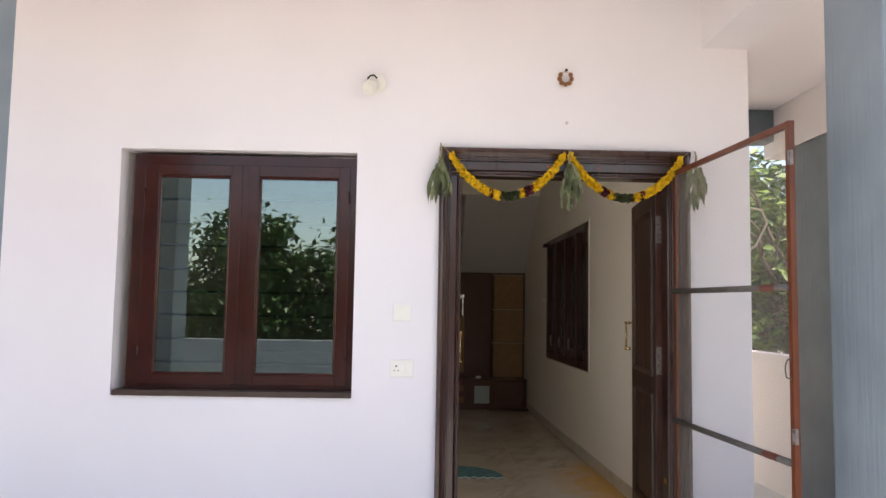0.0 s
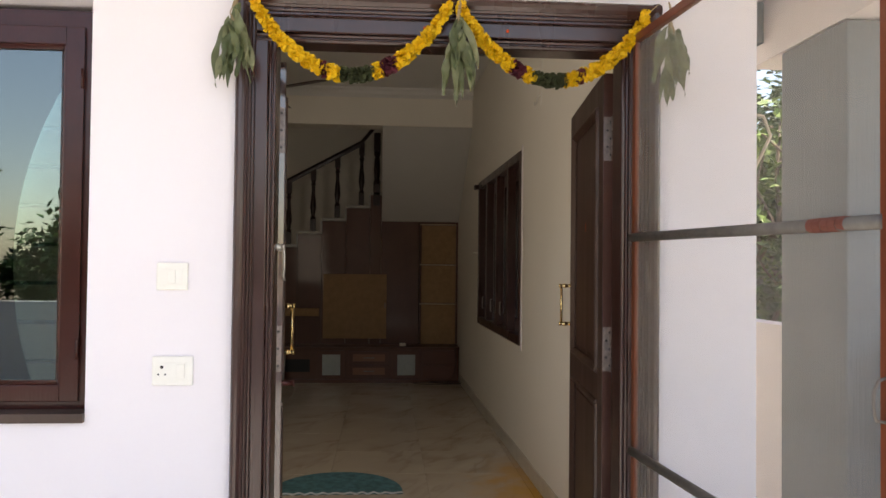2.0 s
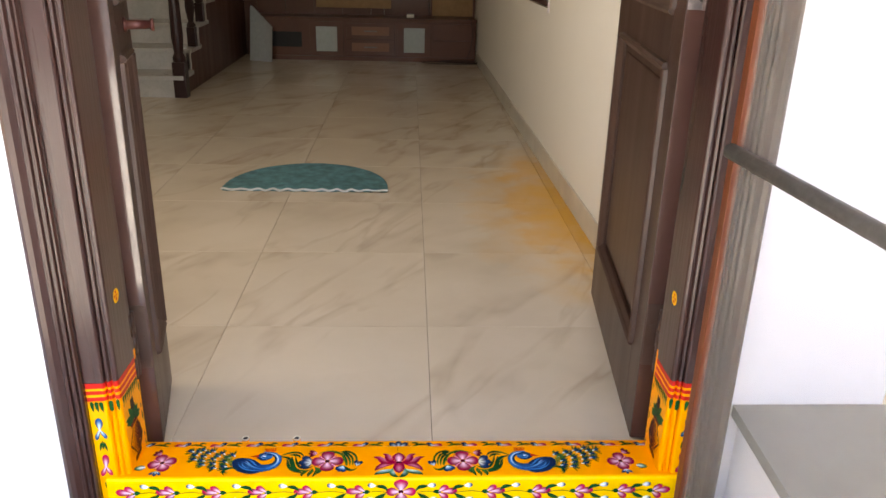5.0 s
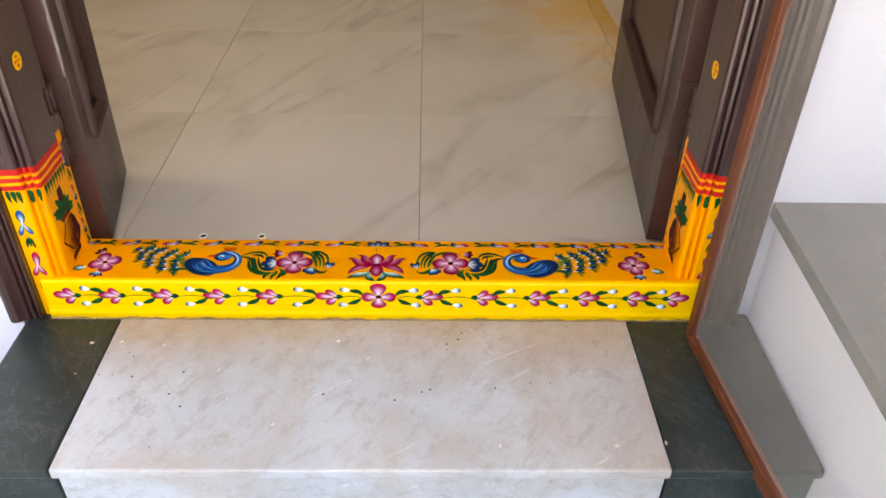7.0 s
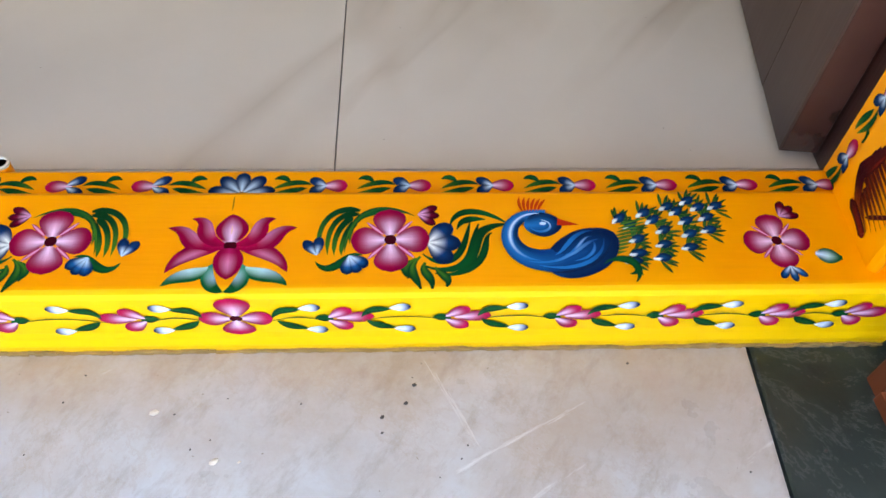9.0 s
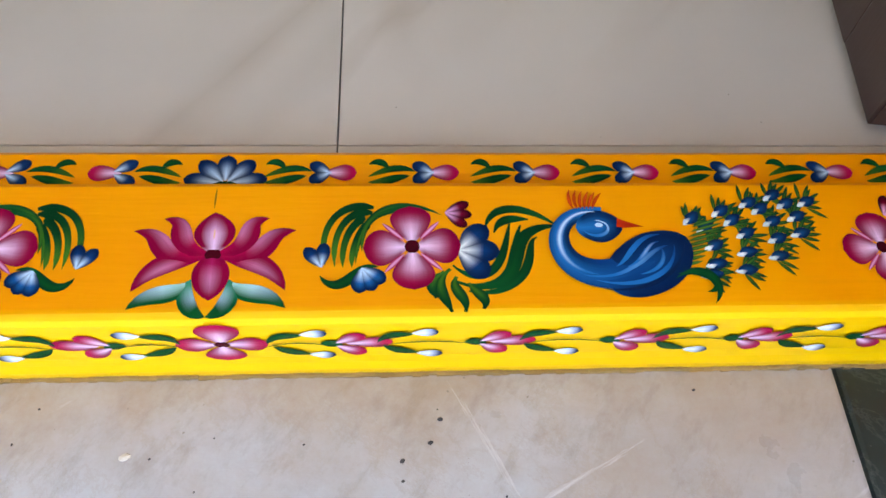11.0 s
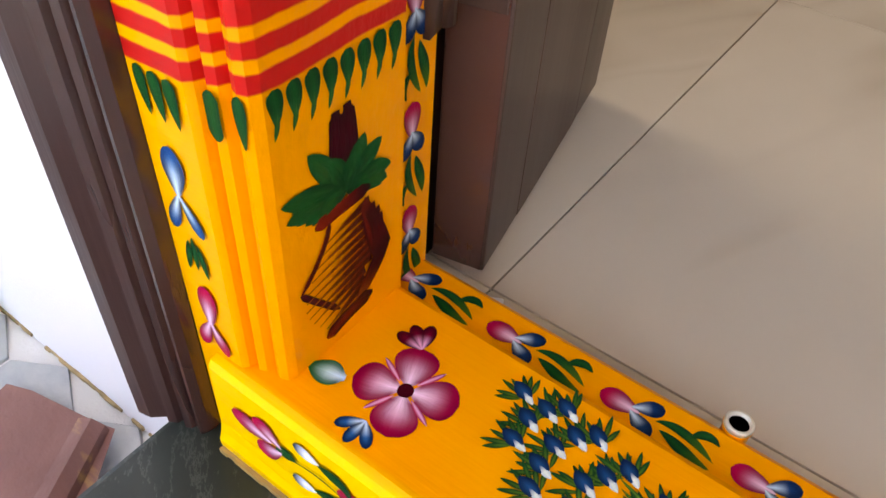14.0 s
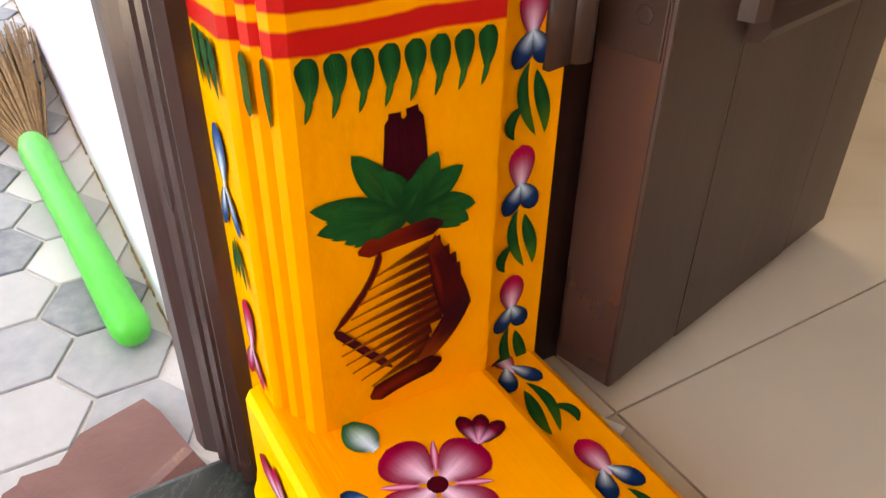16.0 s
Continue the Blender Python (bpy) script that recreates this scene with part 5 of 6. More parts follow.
# stepped panelling under the second flight
pan = thing("wall_panelling", "brown laminate panelling stepped under the stairs", "wall panel", pose(0, BY, 0))
for i in range(5):
    x1 = -1.62 + 0.15 + RUN * i - 0.02
    x0 = max(-1.615, x1 - RUN)
    part("board", one_box(x0 + 0.001, x1 - 0.001, -0.012, 0.012, 0.0, z0 + RISE * i - 0.034, 0.001), CLAD, pan)
part("board", one_box(-0.369, -0.24, -0.012, 0.012, 0, z0 + RISE * 5 - 0.034, 0.001), CLAD, pan)
part("board", one_box(-0.238, 0.20, -0.012, 0.012, 0, 1.838, 0.001), CLAD, pan)
part("board", one_box(0.202, 0.665, 0.05, 0.06, 0, 1.838, 0.001), CLAD, pan)

bm = bmesh.new()
for b in ((0.215, 0.235, 0.40, 1.838), (0.645, 0.665, 0.40, 1.838), (0.235, 0.645, 1.80, 1.838), (0.235, 0.645, 1.325, 1.345), (0.235, 0.645, 0.865, 0.885)):
    box(bm, b[0], b[1], -0.02, 0.049, b[2], b[3], 0.002)
rack = thing("wall_shelf", "three-compartment brown shelf with tan backs", "shelf", pose(0, BY, 0))
part("shelf_frame", bm, CLAD, rack)
for a, b in ((0.40, 0.865), (0.885, 1.325), (1.345, 1.80)):
    part("back_panel", one_box(0.236, 0.644, 0.02, 0.034, a + 0.001, b - 0.001), CORK, rack, "tan plywood back")
    part("shelf_lip", one_box(0.215, 0.645, -0.024, -0.0205, b + 0.002, b + 0.014), plain("pale_edge", (0.5, 0.4, 0.26), 0.5), rack)

tv = thing("plywood_board", "square tan plywood board fixed on the panelling", "board", pose(-0.538, BY - 0.018, 0.84))
part("board", one_box(-0.368, 0.368, -0.016, 0.004, -0.375, 0.375, 0.003), CORK, tv)
part("catch", one_box(0.345, 0.358, -0.024, -0.0165, -0.02, 0.04, 0.002), STEEL, tv)
sm = thing("small_shelf", "short tan wooden wall shelf", "shelf", pose(-1.15, BY - 0.05, 0.77))
part("board", one_box(-0.2, 0.2, -0.04, 0.036, -0.045, 0.045, 0.004), CORK, sm)

cab = thing("media_cabinet", "low brown laminate cabinet with frosted doors and drawers", "cabinet", pose(0, BY, 0))
part("body", one_box(-1.44, 0.655, -0.34, -0.014, 0.0, 0.375, 0.002), CABINET, cab)
part("top", one_box(-1.46, 0.66, -0.36, -0.0135, 0.376, 0.40, 0.003), CABINET, cab)
part("plinth", one_box(-1.43, 0.645, -0.362, -0.341, 0.0, 0.04), CABINET, cab)
# no hollow here: the niche's shade is a black plate on the front
part("niche", one_box(-1.36, -1.02, -0.343, -0.3405, 0.12, 0.26), DARK, cab, "flat black plate for the shade in an open niche")
for x in (-0.78, 0.06):
    dr = part("door", one_box(x - 0.16, x + 0.16, -0.356, -0.3405, 0.05, 0.36, 0.003), CABINET, cab)
    part("pane", one_box(x - 0.1, x + 0.1, -0.36, -0.3565, 0.085, 0.315), FROST, dr, "pale frosted glass pane")
for z in (0.06, 0.21):
    dr = part("drawer", one_box(-0.59, -0.13, -0.356, -0.3405, z, z + 0.14, 0.003), CABINET, cab)
    part("drawer_front", one_box(-0.54, -0.18, -0.362, -0.3565, z + 0.03, z + 0.11, 0.003), plain("light_laminate", (0.26, 0.11, 0.055), 0.4), dr, "lighter wood drawer front")
    bm = bmesh.new()
    tube(bm, [(-0.42, -0.37, z + 0.07), (-0.30, -0.37, z + 0.07)], 0.006, 8)
    part("handle", bm, STEEL, dr)
part("door", one_box(0.24, 0.63, -0.356, -0.3405, 0.05, 0.2, 0.003), CABINET, cab)
part("door", one_box(0.24, 0.63, -0.356, -0.3405, 0.21, 0.36, 0.003), CABINET, cab)
bx = thing("small_box", "small white plastic box on the cabinet", "box", pose(0.02, BY - 0.2, 0.40))
part("body", one_box(-0.035, 0.035, -0.025, 0.025, 0, 0.03, 0.004), PLASTIC, bx)
bd = thing("panel_board", "pale grey board leaning beside the stairs", "board", pose(-1.50, 6.28, 0.0, 0, 0, -20))
bm = bmesh.new()
sweep(bm, [(0, 0), (0.23, 0), (0.23, 0.32), (0.02, 0.5), (0, 0.5)], (0, 0, 0), (0, 0.012, 0.0), (1, 0, 0), (0, 0.12, 0.99))
part("sheet", bm, plain("pale_grey_board", (0.40, 0.42, 0.42), 0.4), bd)
cb = thing("cable", "loose dark electric cable lying on the floor", "cable", pose(0.40, 6.3, 0.004))
bm = bmesh.new()
tube(bm, [(0.30 * math.cos(0.35 * k) * (1 - 0.012 * k) + 0.02 * k * 0.3 - 0.05, 0.10 * math.sin(0.35 * k) - 0.02, 0.002 + 0.0006 * k) for k in range(40)], 0.004, 6)
tube(bm, [(0.1, 0.0, 0.006), (0.16, 0.02, 0.03), (0.2, 0.03, 0.12), (0.22, 0.02, 0.26), (0.2, 0.05, 0.40), (0.19, 0.15, 0.405)], 0.004, 6)
part("wire", bm, plain("dark_cable", (0.03, 0.01, 0.008), 0.5), cb, smooth=True)

# half-round door mat
mt = thing("door_mat", "half-round teal cotton mat with a wavy pale edge", "mat", pose(-0.46, 2.125, 0.0))
bm = bmesh.new()
n = 40
ring = [(0.38 * math.cos(math.pi * k / n), 0.445 * math.sin(math.pi * k / n) ** 0.9) for k in range(n + 1)]
front = [(-0.38 + 0.76 * k / 30, -0.012 * math.sin(k * 1.35) ** 2) for k in range(1, 30)]
sweep(bm, ring + front, (0, 0, 0.0), (0, 0, 0.012), (1, 0, 0), (0, 1, 0))
part("cloth", bm, MATBLUE, mt)
bm = bmesh.new()
tube(bm, [(-0.38 + 0.76 * k / 60, -0.006 - 0.012 * math.sin(k * 0.675) ** 2, 0.010 + 0.004 * math.sin(k * 1.1)) for k in range(61)], 0.005, 6)
part("edging", bm, FOLD, mt)

# side window with inner bars
gw = thing("window_2", "dark wooden barred window with closed shutters", "window", pose(0.707, 3.845, 0, 0, 0, 0.8), kind="structure")
y0, y1, za, zb = -1.06, 1.06, 0.79, 2.11
bm = bmesh.new()
for b in ((y0, y0 + 0.06, za, zb), (y1 - 0.06, y1, za, zb), (y0 + 0.06, y1 - 0.06, zb - 0.06, zb), (y0 + 0.06, y1 - 0.06, za, za + 0.06)):
    box(bm, -0.012, 0.09, b[0], b[1], b[2], b[3], 0.002)
part("window_frame", bm, WOOD, gw)
for k in range(3):
    y = y0 + 0.53 * (k + 1)
    part("mullion", one_box(-0.01, 0.07, y - 0.03, y + 0.03, za + 0.06, zb - 0.06, 0.003), WOOD, gw)
for k in range(4):
    a, b = y0 + 0.06 + 0.5175 * k, y0 + 0.56 + 0.5 * k
    sb = bmesh.new()
    box(sb, 0.05, 0.085, a, b, za + 0.06, zb - 0.06, 0.002)
    sh = part("shutter", sb, WOOD, gw)
    part("pane", one_box(0.044, 0.0495, a + 0.09, b - 0.09, za + 0.16, zb - 0.16), plain("dark_shutter_glass", (0.02, 0.018, 0.016), 0.1), sh)
    hb = bmesh.new()
    tube(hb, [(0.03, b - 0.05, za + 0.14), (0.02, b - 0.05, za + 0.15), (0.02, b - 0.05, za + 0.24), (0.03, b - 0.05, za + 0.25)], 0.006, 8)
    part("tower_bolt", hb, STEEL, sh)
bm = bmesh.new()
for b in ((y0 - 0.03, y0 - 0.001, za - 0.03, zb + 0.03),):
    box(bm, -0.006, 0.08, b[0], b[1], b[2], b[3])
part("putty_edge", bm, WHITE, gw, "white plaster edge")
part("window_ledge", one_box(-0.05, 0.05, y1 - 0.04, y1 + 0.05, zb - 0.06, zb - 0.02), RAILWOOD, gw)

# skirting, conduit, wall sockets
bm = bmesh.new()
sweep(bm, [(0.757, 0.232), (0.655, 7.6), (0.646, 7.6), (0.748, 0.232)], (0, 0, -0.002), (0, 0, 0.095), (1, 0, 0), (0, 1, 0))
setting("baseboard", bm, plain("cream_skirting_tile", (0.62, 0.57, 0.48), 0.3, var=0.2, scale=6), "cream tile skirting along the wall", "baseboard")
cd = thing("wall_conduit", "white cable conduit on the hall wall", "conduit", pose(0.742, 1.9, 0))
bm = bmesh.new()
for y in (0.28, 0.4):
    tube(bm, [(-0.008, y, 3.1), (-0.008, y, 2.35), (-0.01, y + 0.03, 2.3)], 0.008, 8)
tube(bm, [(-0.012, 0.28, 2.36), (-0.02, 0.34, 2.36), (-0.02, 0.46, 2.33), (-0.012, 0.52, 2.36)], 0.006, 8)
part("pipe", bm, PLASTIC, cd, smooth=True)
hk = thing("wall_hook", "small white hook on the hall wall", "hook", pose(0.70, 4.95, 1.45))
bm = bmesh.new()
lathe(bm, [(0.02, 0), (0.02, 0.006), (0.008, 0.01), (0.006, 0.05), (0.009, 0.055)], 10, pose(0, 0, 0, 0, -90))
part("peg", bm, PLASTIC, hk)

# ceiling fan
fan = thing("ceiling_fan", "dark brown three-blade ceiling fan at rest", "ceiling fan", pose(-1.213, 4.05, 2.75))
bm = bmesh.new()
lathe(bm, [(0.03, -0.07), (0.09, -0.06), (0.115, -0.02), (0.115, 0.03), (0.08, 0.06), (0.03, 0.075)], 20)
part("motor", bm, RAILWOOD, fan, smooth=True)
bm = bmesh.new()
tube(bm, [(0, 0, 0.07), (0, 0, 0.33)], 0.014, 10)
lathe(bm, [(0.02, 0.28), (0.06, 0.33), (0.065, 0.369)], 14)
part("down_rod", bm, RAILWOOD, fan, smooth=True)
for a in (-38, 82, 202):
    bm = bmesh.new()
    box(bm, 0.10, 0.22, -0.02, 0.02, -0.005, 0.003, 0.001, pose(0, 0, 0, 0, 0, a))
    box(bm, 0.20, 0.66, -0.062, 0.062, -0.004, 0.004, 0.002, pose(0, 0, 0, 0, 0, a) @ pose(0, 0, 0, 10))
    part("blade", bm, RAILWOOD, fan)

# floor tiles, each a piece of its own
TW, TD = 0.598, 0.598
TX, TY = 0.075, 0.172
tile_mesh = mesh_of(one_box(0.0007, TW - 0.0007, 0.0007, TD - 0.0007, -0.012, 0.0, 0.0006), "tile", TILE)
strip_mesh = mesh_of(one_box(0.0007, TW - 0.0007, 0.0, 0.034, -0.012, 0.0, 0.0006), "tile", TILE)
floor_ob = bpy.data.objects["floor"]
for i in range(-5, 2):
    for j in range(-1, 13):
        ob = new("tile", tile_mesh if j >= 0 else strip_mesh)
        ob.parent = floor_ob
        ob.matrix_basis = pose(TX + TW * i, TY + TD * j if j >= 0 else 0.137, 0)


# ---- on the front wall ----
PETAL = plain("marigold", (0.92, 0.56, 0.008), 0.7, var=0.35, scale=150)
MAROON = plain("maroon_flower", (0.10, 0.004, 0.016), 0.8, var=0.5, scale=150)
HERB = plain("dark_green_herb", (0.055, 0.065, 0.020), 0.8, var=0.5, scale=200)
def mango_leaf():
    k = Mat("dried_mango_leaf", 0.5)
    c = k.ramp(k.random(), (0.0, (0.055, 0.080, 0.028)), (0.5, (0.115, 0.140, 0.055)), (1.0, (0.200, 0.205, 0.100)))
    k.color(k.mix(k.ramp(k.noise(30, 4), (0.35, (0, 0, 0)), (0.75, (0.6, 0.6, 0.6))), c, (0.06, 0.055, 0.025)))
    k.bump(k.noise(60, 3), 0.001)
    return k.m


MANGO = mango_leaf()
TWINE = plain("jute_twine", (0.33, 0.24, 0.13), 0.9)


def blossom(r, seed, material, name, petals=22):
    """A ruffled flower head of small cupped petals."""
    rnd = random.Random(seed)
    bm = bmesh.new()
    for k in range(petals):
        d = Vector((rnd.gauss(0, 1), rnd.gauss(0, 1), rnd.gauss(0, 1))).normalized()
        u = d.orthogonal().normalized()
        u.rotate(Matrix.Rotation(rnd.uniform(0, 6.28), 3, d))
        w = d.cross(u)
        a = [d * r * 0.2 - u * r * 0.2, d * r * 0.2 + u * r * 0.2, d * r * 1.0 + u * r * 0.42 + w * r * 0.2, d * r * 1.12 + w * r * 0.3, d * r * 1.0 - u * r * 0.42 + w * r * 0.2]
        bm.faces.new([bm.verts.new(p) for p in a])
    return mesh_of(bm, name, material)


gar = thing("flower_garland", "yellow marigold garland with maroon and green sections", "garland", pose(0, -0.062, 2.10))
yl = [blossom(0.0155, 11 + k, PETAL, "flower") for k in range(3)]
mr = blossom(0.0165, 31, MAROON, "flower")
gr = [blossom(0.0140, 41 + k, HERB, "flower", 34) for k in range(2)]
rnd = random.Random(4)
for side in (-1, 1):
    string = []
    for k in range(46):
        f = k / 45
        x = side * (0.595 - 0.575 * f)
        z = -0.005 - 0.205 * (1 - (2 * f - 1.0) ** 2) ** 0.9 + (0.0 if f < 0.5 else 0.02 * (f - 0.5))
        string.append((x, 0.004 * math.sin(9 * f), z))
        kind = yl[k % 3]
        if 0.43 < f < 0.62:
            kind = gr[k % 2]
        if 0.34 < f < 0.375 or 0.665 < f < 0.715:
            kind = mr
        for j in range(3):
            a = 2.1 * j + 0.8 * k
            ob = new("flower", kind)
            ob.parent = gar
            ob.matrix_basis = pose(x + rnd.uniform(-0.003, 0.003), -0.006 + 0.011 * math.cos(a), z + 0.011 * math.sin(a), rnd.uniform(0, 360), rnd.uniform(0, 360), 0)
    bm = bmesh.new()
    tube(bm, [(side * 0.642, 0.006, 0.045), (side * 0.62, 0.004, 0.025)] + string, 0.0018, 6)
    part("string", bm, TWINE, gar)


def leaf_bunch(at, seed, label):
    """Long drooping leaves tied at the stalks."""
    rnd = random.Random(seed)
    t = thing("leaf_bunch", label, "leaves", pose(*at), group="mango leaf bunches over the door")
    bm = bmesh.new()
    tube(bm, [(0, 0.01, 0.05), (0.004, 0, 0.02), (0, 0, -0.03), (0.002, 0, -0.07)], 0.005, 6, (0.5, 1, 1.3, 0.6))
    for k in range(5):
        tube(bm, [(0, 0, 0.0), (rnd.uniform(-0.015, 0.015), -0.005, -0.05), (rnd.uniform(-0.03, 0.03), -0.008, -0.11)], 0.0018, 5)
    part("stalks_tie", bm, TWINE, t)
    for k in range(20):
        bm = bmesh.new()
        L, W = rnd.uniform(0.12, 0.19), rnd.uniform(0.016, 0.027)
        spread = rnd.uniform(-1.05, 1.05)
        out = rnd.uniform(-0.15, 0.75)
        start = Vector((rnd.uniform(-0.02, 0.02), -0.006 - 0.012 * rnd.random(), rnd.uniform(-0.12, -0.02)))
        d = Vector((spread * 0.75, -out * 0.35, -1)).normalized()
        side = d.cross(Vector((rnd.uniform(-0.5, 0.5), 1, 0))).normalized()
        nrm = side.cross(d)
        rows = []
        curl, n = rnd.uniform(-0.07, 0.07), 10
        for i in range(n + 1):
            f = i / n
            w = W / 2 * (math.sin(math.pi * f ** 0.8) ** 0.8) + 0.0008
            wob = 0.009 * math.sin(f * 11 + k)
            c = start + d * (L * f) + nrm * (curl * f * f) + Vector((spread * -0.05 * f * f, 0, -0.02 * f * f))
            rows.append([bm.verts.new(c + side * w * q + nrm * (0.25 * w * abs(q) + wob * q)) for q in (-1, -0.5, 0, 0.5, 1)])
        for a, b in zip(rows, rows[1:]):
            for i in range(4):
                bm.faces.new((a[i], a[i + 1], b[i + 1], b[i]))
        part("leaf", bm, MANGO, t, smooth=True)
    return t


leaf_bunch((-0.655, -0.066, 2.115), 3, "dry green mango leaf bunch hung at the frame's corner")
leaf_bunch((0.012, -0.078, 2.095), 8, "dry green mango leaf bunch hung at the middle")
leaf_bunch((0.672, -0.07, 2.10), 15, "dry mango leaf bunch hung behind the screen door")

lamp = thing("lamp_holder", "cream plastic bulb holder without a bulb", "lamp holder", pose(-1.012, 0, 2.476) @ Matrix.Scale(1.3, 4))
bm = bmesh.new()
lathe(bm, [(0.042, 0), (0.042, 0.01), (0.036, 0.018), (0.026, 0.022)], 22, pose(0.006, 0, 0.008, 90))
part("base", bm, PLASTIC, lamp, smooth=True)
bm = bmesh.new()
lathe(bm, [(0.026, 0), (0.029, 0.012), (0.029, 0.04), (0.031, 0.042), (0.031, 0.062), (0.027, 0.064), (0.025, 0.05)], 22, pose(0.0, -0.015, 0.0, 118, 0, -14))
part("socket", bm, PLASTIC, lamp, smooth=True)
bm = bmesh.new()
tube(bm, [(-0.022, -0.066, 0.008), (-0.010, -0.076, 0.018), (0.004, -0.078, 0.020), (0.016, -0.07, 0.010)], 0.0035, 6)
part("slot", bm, DARK, lamp, "dark slot")

beads = thing("bead_ring", "small ring of brown wooden beads on a nail", "beads", pose(0.002, -0.012, 2.54))
bead_mesh = bpy.data.meshes.new("bead")
bm = bmesh.new()
bmesh.ops.create_uvsphere(bm, u_segments=12, v_segments=8, radius=0.0125)
bead_mesh = mesh_of(bm, "bead", plain("brown_seed_bead", (0.36, 0.15, 0.06), 0.6, var=0.5, scale=120, bump=0.003), True)
for k in range(7):
    a = radians(-90 + (k - 3) * 41)
    ob = new("bead", bead_mesh)
    ob.parent = beads
    ob.matrix_basis = pose(0.032 * math.cos(a), -0.004, 0.034 * math.sin(a) - 0.004)
bm = bmesh.new()
lathe(bm, [(0.004, 0), (0.004, 0.024), (0.008, 0.026), (0.008, 0.03)], 10, pose(0.002, 0.012, 0.036, 90))
part("nail", bm, SCREW, beads)
bm = bmesh.new()
tube(bm, [(0.032 * math.cos(a), -0.004, 0.034 * math.sin(a) - 0.004) for a in (radians(90 + 12 * k) for k in range(31))], 0.0018, 5)
part("cord", bm, TWINE, beads)
nail = thing("wall_nail", "small nail in a grey plaster patch", "nail", pose(0.012, 0, 2.298))
bm = bmesh.new()
lathe(bm, [(0.009, 0), (0.009, 0.001), (0.003, 0.002), (0.003, 0.012), (0.005, 0.013)], 10, pose(0, 0, 0, 90))
part("shank", bm, plain("grey_plaster_patch", (0.55, 0.53, 0.50), 0.8), nail)


def switch(x0, x1, z0, z1, label, socket):
    s = thing("switch_plate", label, "switch", pose((x0 + x1) / 2, 0, (z0 + z1) / 2))
    w, h = (x1 - x0) / 2, (z1 - z0) / 2
    part("plate", one_box(-w, w, -0.012, 0, -h, h, 0.004), PLASTIC, s)
    part("inner_frame", one_box(-w * 0.72, w * 0.72, -0.0145, -0.0121, -h * 0.62, h * 0.62, 0.001), PLASTIC, s)
    cx = w * 0.42 if socket else 0
    part("rocker", one_box(cx - 0.012, cx + 0.012, -0.019, -0.0146, -h * 0.5, h * 0.5, 0.002), PLASTIC, s)
    if socket:
        for dx, dz, r in ((-0.030, 0.012, 0.005), (-0.040, -0.010, 0.003), (-0.020, -0.010, 0.003)):
            bm = bmesh.new()
            lathe(bm, [(r, 0), (r, 0.0006)], 12, pose(dx, -0.0146, dz, 90))
            part("pin_hole", bm, DARK, s)


switch(-0.886, -0.793, 1.239, 1.322, "cream bell switch on the white wall", False)
switch(-0.894, -0.773, 0.953, 1.040, "white switch and socket plate on the wall", True)

# ---- on the porch floor ----
brm = thing("broom", "grass broom with a bright green plastic handle", "broom", pose(-0.948, -0.036, PORCH_Z, 0, 0, 183.5))
bm = bmesh.new()
tube(bm, [(0.0, 0, 0.020), (0.006, 0, 0.0205), (0.02, 0, 0.021), (0.2, 0, 0.024), (0.38, 0, 0.028), (0.44, 0, 0.030), (0.47, 0, 0.031)], 0.02, 16, (0.55, 0.85, 1, 0.93, 1.0, 1.1, 0.9))
part("handle", bm, plain("green_plastic", (0.03, 0.62, 0.06), 0.35, bump=0), brm, "bright green plastic handle", True)
bm = bmesh.new()
rnd = random.Random(12)
for k in range(170):
    a, r = rnd.uniform(0, 6.28), rnd.random() ** 0.5
    s, e = r * 0.018, r * 0.10
    tube(bm, [(0.455, s * math.cos(a), 0.030 + s * math.sin(a) * 0.8), (0.65, (s + e) / 2 * math.cos(a), 0.034 + 0.3 * e * math.sin(a)), (0.95 + rnd.uniform(-0.06, 0.04), e * math.cos(a), max(0.006, 0.035 + 0.35 * e * math.sin(a)))], 0.0016, 4)
part("bristle_head", bm, plain("dry_grass", (0.34, 0.20, 0.08), 0.85, var=0.5, scale=40), brm, "dry brown grass bristles")

board = thing("wood_scrap", "broken scrap of brown painted board with yellow scratches", "scrap", pose(-0.79, -0.095, PORCH_Z + 0.004))
k = Mat("brown_scrap_paint", 0.55)
k.color(k.mix(k.ramp(k.noise(26, 5, (0.25, 1, 1)), (0.66, (0, 0, 0)), (0.73, (0.7, 0.7, 0.7))), k.mix(k.ramp(k.noise(9, 4), (0.3, (0, 0, 0)), (0.7, (1, 1, 1))), (0.15, 0.055, 0.042), (0.22, 0.095, 0.075)), (0.42, 0.24, 0.07)))
k.bump(k.noise(60, 4), 0.002)
edge = [(-0.08, 0.045), (-0.055, 0.054), (0.02, 0.068), (0.037, 0.073), (0.067, 0.031), (0.078, -0.012), (0.086, -0.027), (0.060, -0.050), (0.040, -0.041), (0.015, -0.060), (-0.02, -0.078), (-0.05, -0.062), (-0.045, -0.033), (-0.07, -0.012)]
bm = bmesh.new()
sweep(bm, edge, (0, 0, 0.004), (0.001, 0.001, 0.0075), (1, 0, 0.05), (0, 1, 0.10))
part("sheet", bm, k.m, board)
bm = bmesh.new()
sweep(bm, [(0.0, 0.0), (0.004, 0.010), (0.012, 0.016), (0.022, 0.014), (0.023, 0.017), (0.011, 0.020), (0.001, 0.013), (-0.003, 0.001)], (0.034, 0.070, 0.010), (0.084, -0.025, 0.006), (-0.88, -0.46, 0), (0, 0, 1))
part("curled_edge", bm, k.m, board, "curled torn edge")
bm = bmesh.new()
